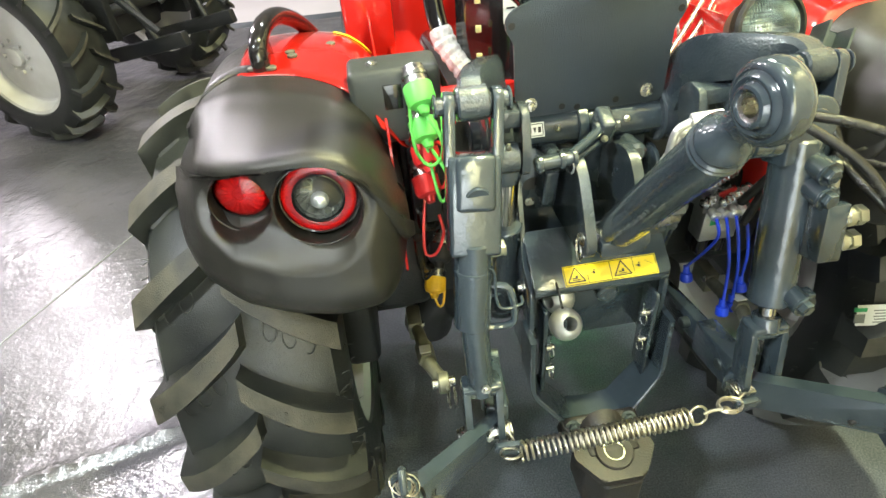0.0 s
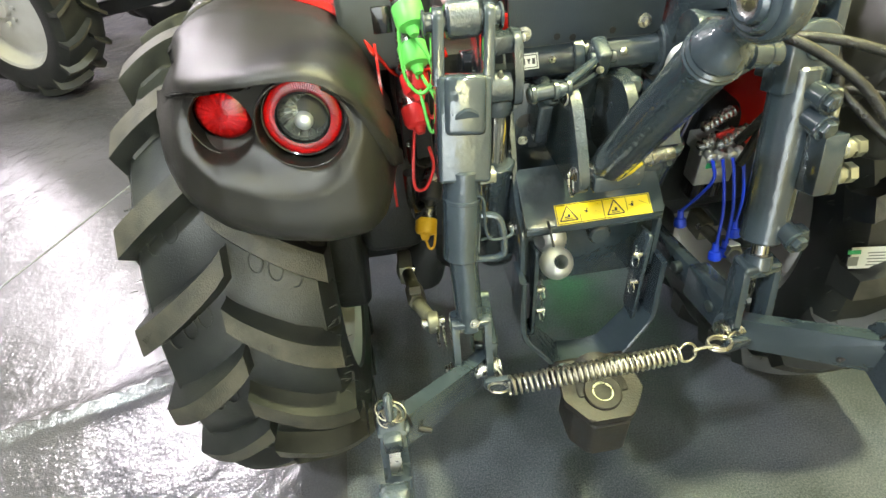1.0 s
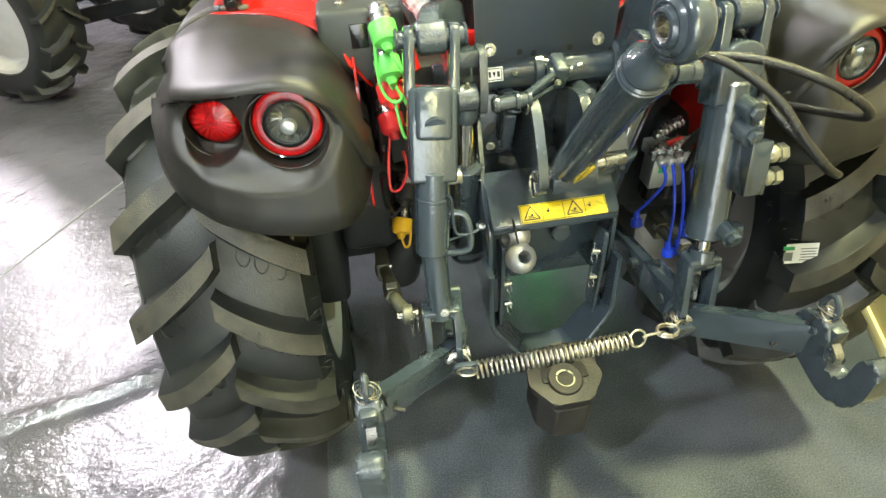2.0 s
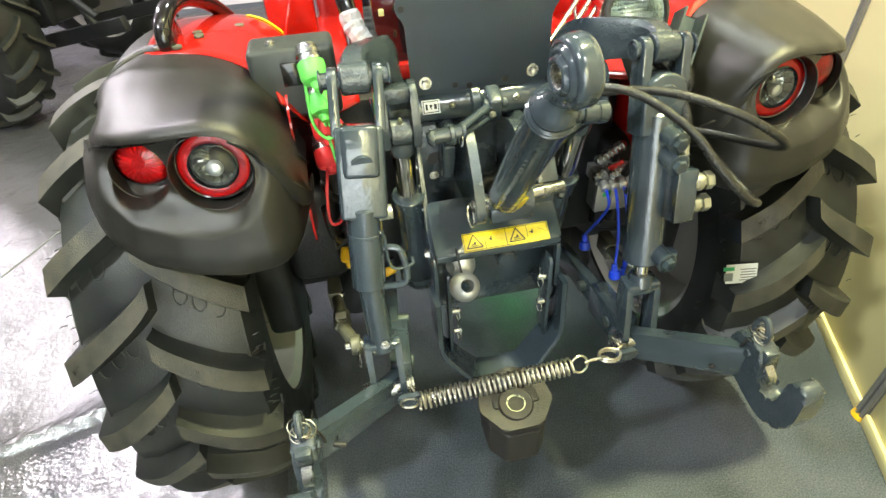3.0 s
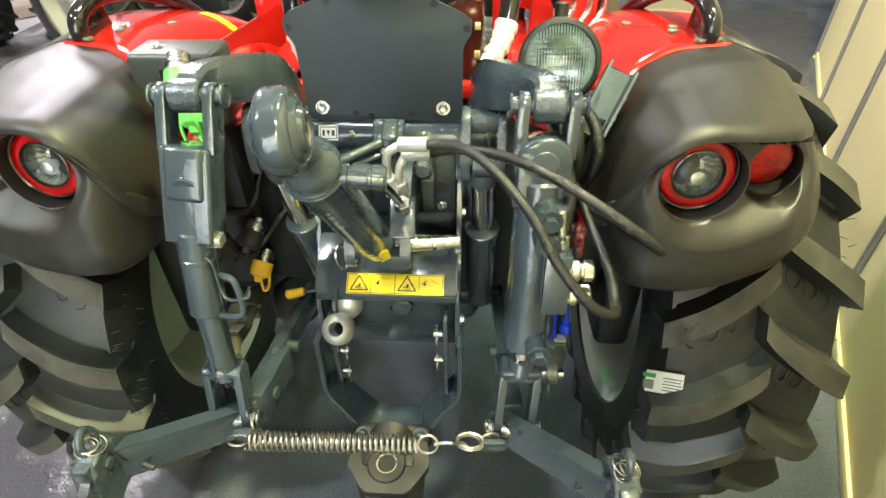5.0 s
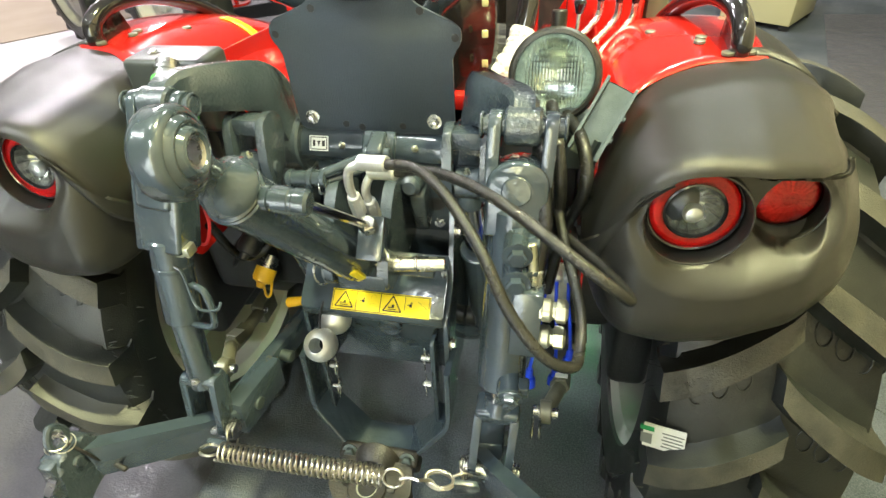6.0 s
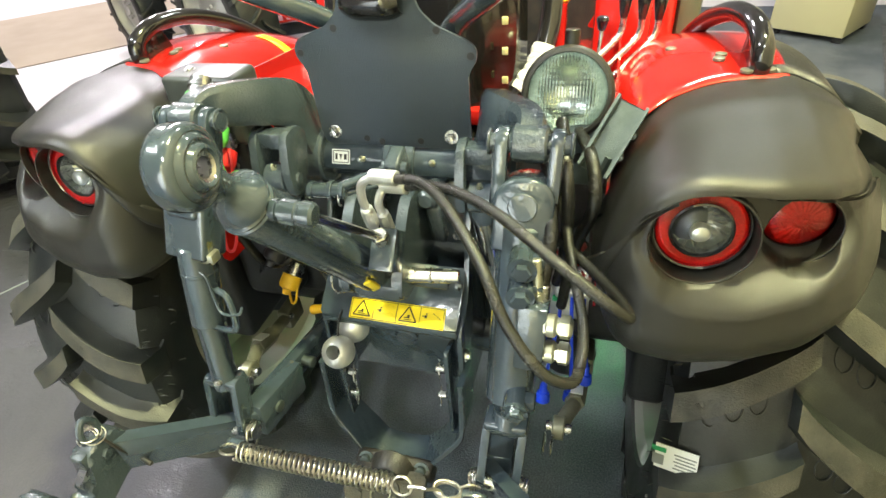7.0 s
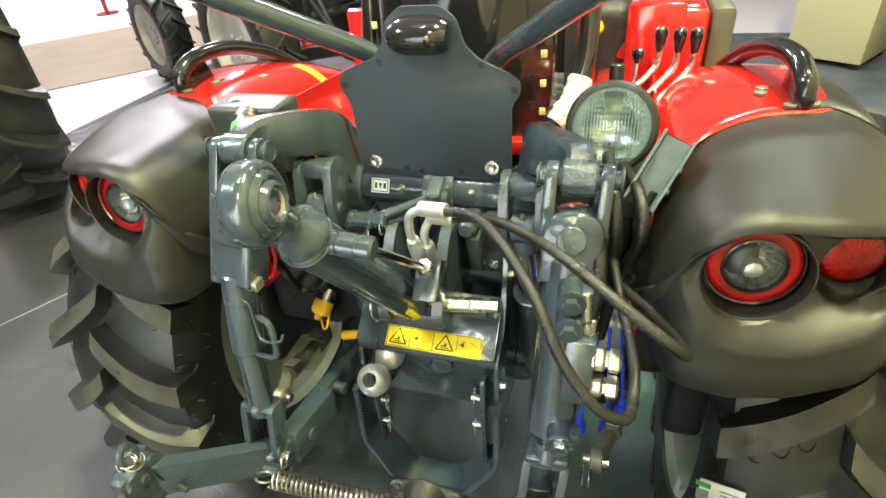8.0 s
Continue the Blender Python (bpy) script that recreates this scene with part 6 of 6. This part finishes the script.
# tyre sticker on the right tread
a = math.radians(14.5)
nrm = V(-0.30, -math.cos(a), math.sin(a)).normalized()
tang = V(0, math.sin(a), math.cos(a))
cc = V(0.470, AXLE_Y, AXLE_Z) + V(0, -math.cos(a), math.sin(a)) * 0.4520
ux = V(1, 0, 0) + tang * 0.04
ux = (ux - nrm * ux.dot(nrm)).normalized()
uy = nrm.cross(ux) * -1
uy = uy if uy.z > 0 else -uy
card = label_card("tyre_label", tyre_right, cc, ux, uy, 0.058, 0.042, WHITE, 0.002)
marks("print", tyre_right, cc, ux, uy, [bar(-0.024, -0.006, 0.016, 0.018)] + [bar(0.012, 0.010 - 0.006 * k, 0.030 - 0.004 * (k % 2), 0.0022) for k in range(5)], GREYINK, 0.0028)
marks("print_mark", tyre_right, cc, ux, uy, [bar(-0.024, 0.012, 0.020, 0.008)], GREENINK, 0.0028)



def raised_word(word, parent, start, end, out, height, material):
    """Raised lettering from start towards end."""
    start, end = V(start), V(end)
    data = bpy.data.curves.new("lettering", "FONT")
    data.body, data.size, data.extrude = word, height, 0.0006
    ob = new("lettering", data)
    x = (end - start).normalized()
    z = (V(out) - x * V(out).dot(x)).normalized()
    m = Matrix((x, z.cross(x), z)).transposed().to_4x4()
    m.translation = start
    ob.parent = parent
    ob.matrix_basis = m
    data.materials.append(material)
    return ob


def lug_point(tyre_x, side, first, w, shift=0.0):
    """A place on top of a tread bar, w of the way out."""
    a = radians(first - SWEEP * w ** 0.82 + shift)
    r = TYRE_R - 0.0016 - 0.031 * max(0, w - 0.40) ** 2 / 0.36
    return V(tyre_x + side * (-0.007 + 0.155 * w), AXLE_Y - r * math.cos(a), AXLE_Z + r * math.sin(a)), V(0, -math.cos(a), math.sin(a))


for tyre, tx, side, first, w0, w1 in ((tyre_right, TRACK - 0.005, -1, 20.5 + 360 / 19, 0.82, 0.45), (tyre_left, -TRACK, -1, 34.8, 0.90, 0.50), (tyre_right, TRACK - 0.005, -1, 20.5 + 720 / 19, 0.82, 0.45), (tyre_left, -TRACK, 1, 25.0, 0.35, 0.75)):
    a, n = lug_point(tx, side, first, w0, -0.8)
    b, _ = lug_point(tx, side, first, w1, -0.8)
    raised_word("RADIAL", tyre, a, b, n, 0.0135, LUGTOP)

# ---- the hall round it ----


def far_tractor(at, turn_deg, size=1.0):
    """A tractor in the next stand: wheels, axle, body and linkage."""
    root = thing("show_tractor", at, "dark tractor with pale grey wheels on the next stand", "tractor", group="show tractors")
    w = Matrix.Translation(V(at)) @ Matrix.Rotation(radians(turn_deg), 4, "Z") @ Matrix.Scale(size, 4)
    for s in (-1, 1):
        for y, sc in ((0, 1.0), (1.58, 0.8)):
            c = V(s * 0.55, y, 0.502 * sc)
            ty = part("tyre", tyre_body(bmesh.new(), (0, 0, 0)), RUBBER, root)
            lugs_on(ty, V(0, 0, 0), {1: 3.0, -1: 13.0}, 17, SLIM_LUGS)
            rm = part("rim", rim(bmesh.new(), (0, 0, 0), s), RIM, root)
            bm = bmesh.new()
            for k in range(8):
                q = k * math.tau / 8
                cyl(bm, (s * 0.078, 0.085 * math.cos(q), 0.085 * math.sin(q)), (s * 0.094, 0.085 * math.cos(q), 0.085 * math.sin(q)), 0.012, seg=6)
            cyl(bm, (s * 0.07, 0, 0), (s * 0.10, 0, 0), 0.05)
            hub = part("wheel_bolts", bm, RIM, root)
            for o in (ty, rm, hub):
                o.matrix_parent_inverse = Matrix()
                o.matrix_basis = Matrix.Translation(-V(at)) @ w @ Matrix.Translation(c) @ Matrix.Scale(sc, 4)
    bm = box(bmesh.new(), (0, 0.2, 0.62), (0.5, 0.9, 0.36), bev=0.05)
    box(bm, (0, 1.6, 0.85), (0.56, 1.5, 0.5), bev=0.08)
    cyl(bm, (-0.5, 0, 0.512), (0.5, 0, 0.512), 0.08)
    box(bm, (-0.3, -0.32, 0.72), (0.05, 0.20, 0.45), bev=0.01)
    box(bm, (0.3, -0.32, 0.72), (0.05, 0.20, 0.45), bev=0.01)
    for s in (-1, 1):
        box(bm, (s * 0.60, 0.05, 1.08), (0.34, 0.8, 0.04), bev=0.015)
        tube(bm, [(s * 0.25, -0.2, 0.95), (s * 0.28, -0.5, 0.7), (s * 0.30, -0.72, 0.55)], 0.02, 10)
    cyl(bm, (-0.42, -0.30, 0.62), (0.42, -0.30, 0.62), 0.035)
    for s in (-1, 1):
        box(bm, (s * 0.22, -0.45, 0.42), (0.05, 0.75, 0.08), turn("X", -12), 0.01)
        cyl(bm, (s * 0.22, -0.62, 0.45), (s * 0.26, -0.40, 0.95), 0.022)
        box(bm, (s * 0.20, -0.36, 0.95), (0.06, 0.34, 0.09), turn("X", 15), 0.015)
    tube(bm, spline([(0.1, -0.2, 0.95), (0.2, -0.42, 0.98), (0.25, -0.50, 0.75), (0.1, -0.4, 0.60)], 6), 0.015, 8)
    cyl(bm, (0.02, -0.20, 0.85), (0.10, -0.72, 0.78), 0.035)
    bm.transform(w)
    part("frame_member", bm, DARK, root, apart=True)
    bm = tube(bmesh.new(), [(-0.45, -0.1, 1.0), (-0.45, -0.1, 2.1), (-0.35, -0.1, 2.2), (0.35, -0.1, 2.2), (0.45, -0.1, 2.1), (0.45, -0.1, 1.0)], 0.03, 10)
    bar_ob = part("roll_bar", bm, DARK, root)
    bar_ob.matrix_parent_inverse = Matrix()
    bar_ob.matrix_basis = Matrix.Translation(-V(at)) @ w


far_tractor((-1.97, 3.91, 0), 63)
far_tractor((-3.42, 1.28, 0), 60, 1.6)


def strip(name, n0, n1, z, material, label):
    """A run of floor covering along the aisle, n metres off the origin."""
    d, n = V(0.67, 0.74, 0).normalized(), V(-0.74, 0.67, 0).normalized()
    c = n * (n0 + n1) / 2
    rot = Matrix((d, n, (0, 0, 1))).transposed()
    tagged(part(name, box(bmesh.new(), (c.x, c.y, z / 2), (26, n1 - n0, z), rot, 0), material), label, "carpet", kind="structure")


strip("aisle_carpet", 6.06, 8.66, 0.004, TAN, "tan aisle carpet")
strip("aisle_floor", 8.66, 14.0, 0.003, HALLFLOOR, "pale hall floor beyond the aisle")


def cabinet():
    at, rot = V(1.77, 4.88, 0), turn("Z", -34)
    root = thing("display_cabinet", at, "cream display cabinet on small black feet", "cabinet")
    part("body", box(bmesh.new(), at + V(0, 0, 0.51), (0.50, 0.50, 0.94), rot, 0.008), CREAM, root)
    for x, y in ((-0.21, -0.21), (0.21, -0.21), (-0.21, 0.21), (0.21, 0.21)):
        part("foot", box(bmesh.new(), at + rot @ V(x, y, 0.02), (0.06, 0.05, 0.04), rot, 0.004), GLOSSB, root)


cabinet()
bm = cyl(bmesh.new(), (-2.95, 5.3, 0), (-2.95, 5.3, 1.1), 0.022)
cyl(bm, (-2.95, 5.3, 0), (-2.95, 5.3, 0.02), 0.14)
tagged(part("barrier_post", bm, RED), "slim red barrier post on the hall floor", "barrier post", group="barrier posts")
bm = cyl(bmesh.new(), (-7.3, 7.05, 0), (-7.3, 7.05, 1.1), 0.03)
cyl(bm, (-7.3, 7.05, 0), (-7.3, 7.05, 0.02), 0.16)
tagged(part("barrier_post", bm, RED), "slim red barrier post on the hall floor", "barrier post", group="barrier posts")
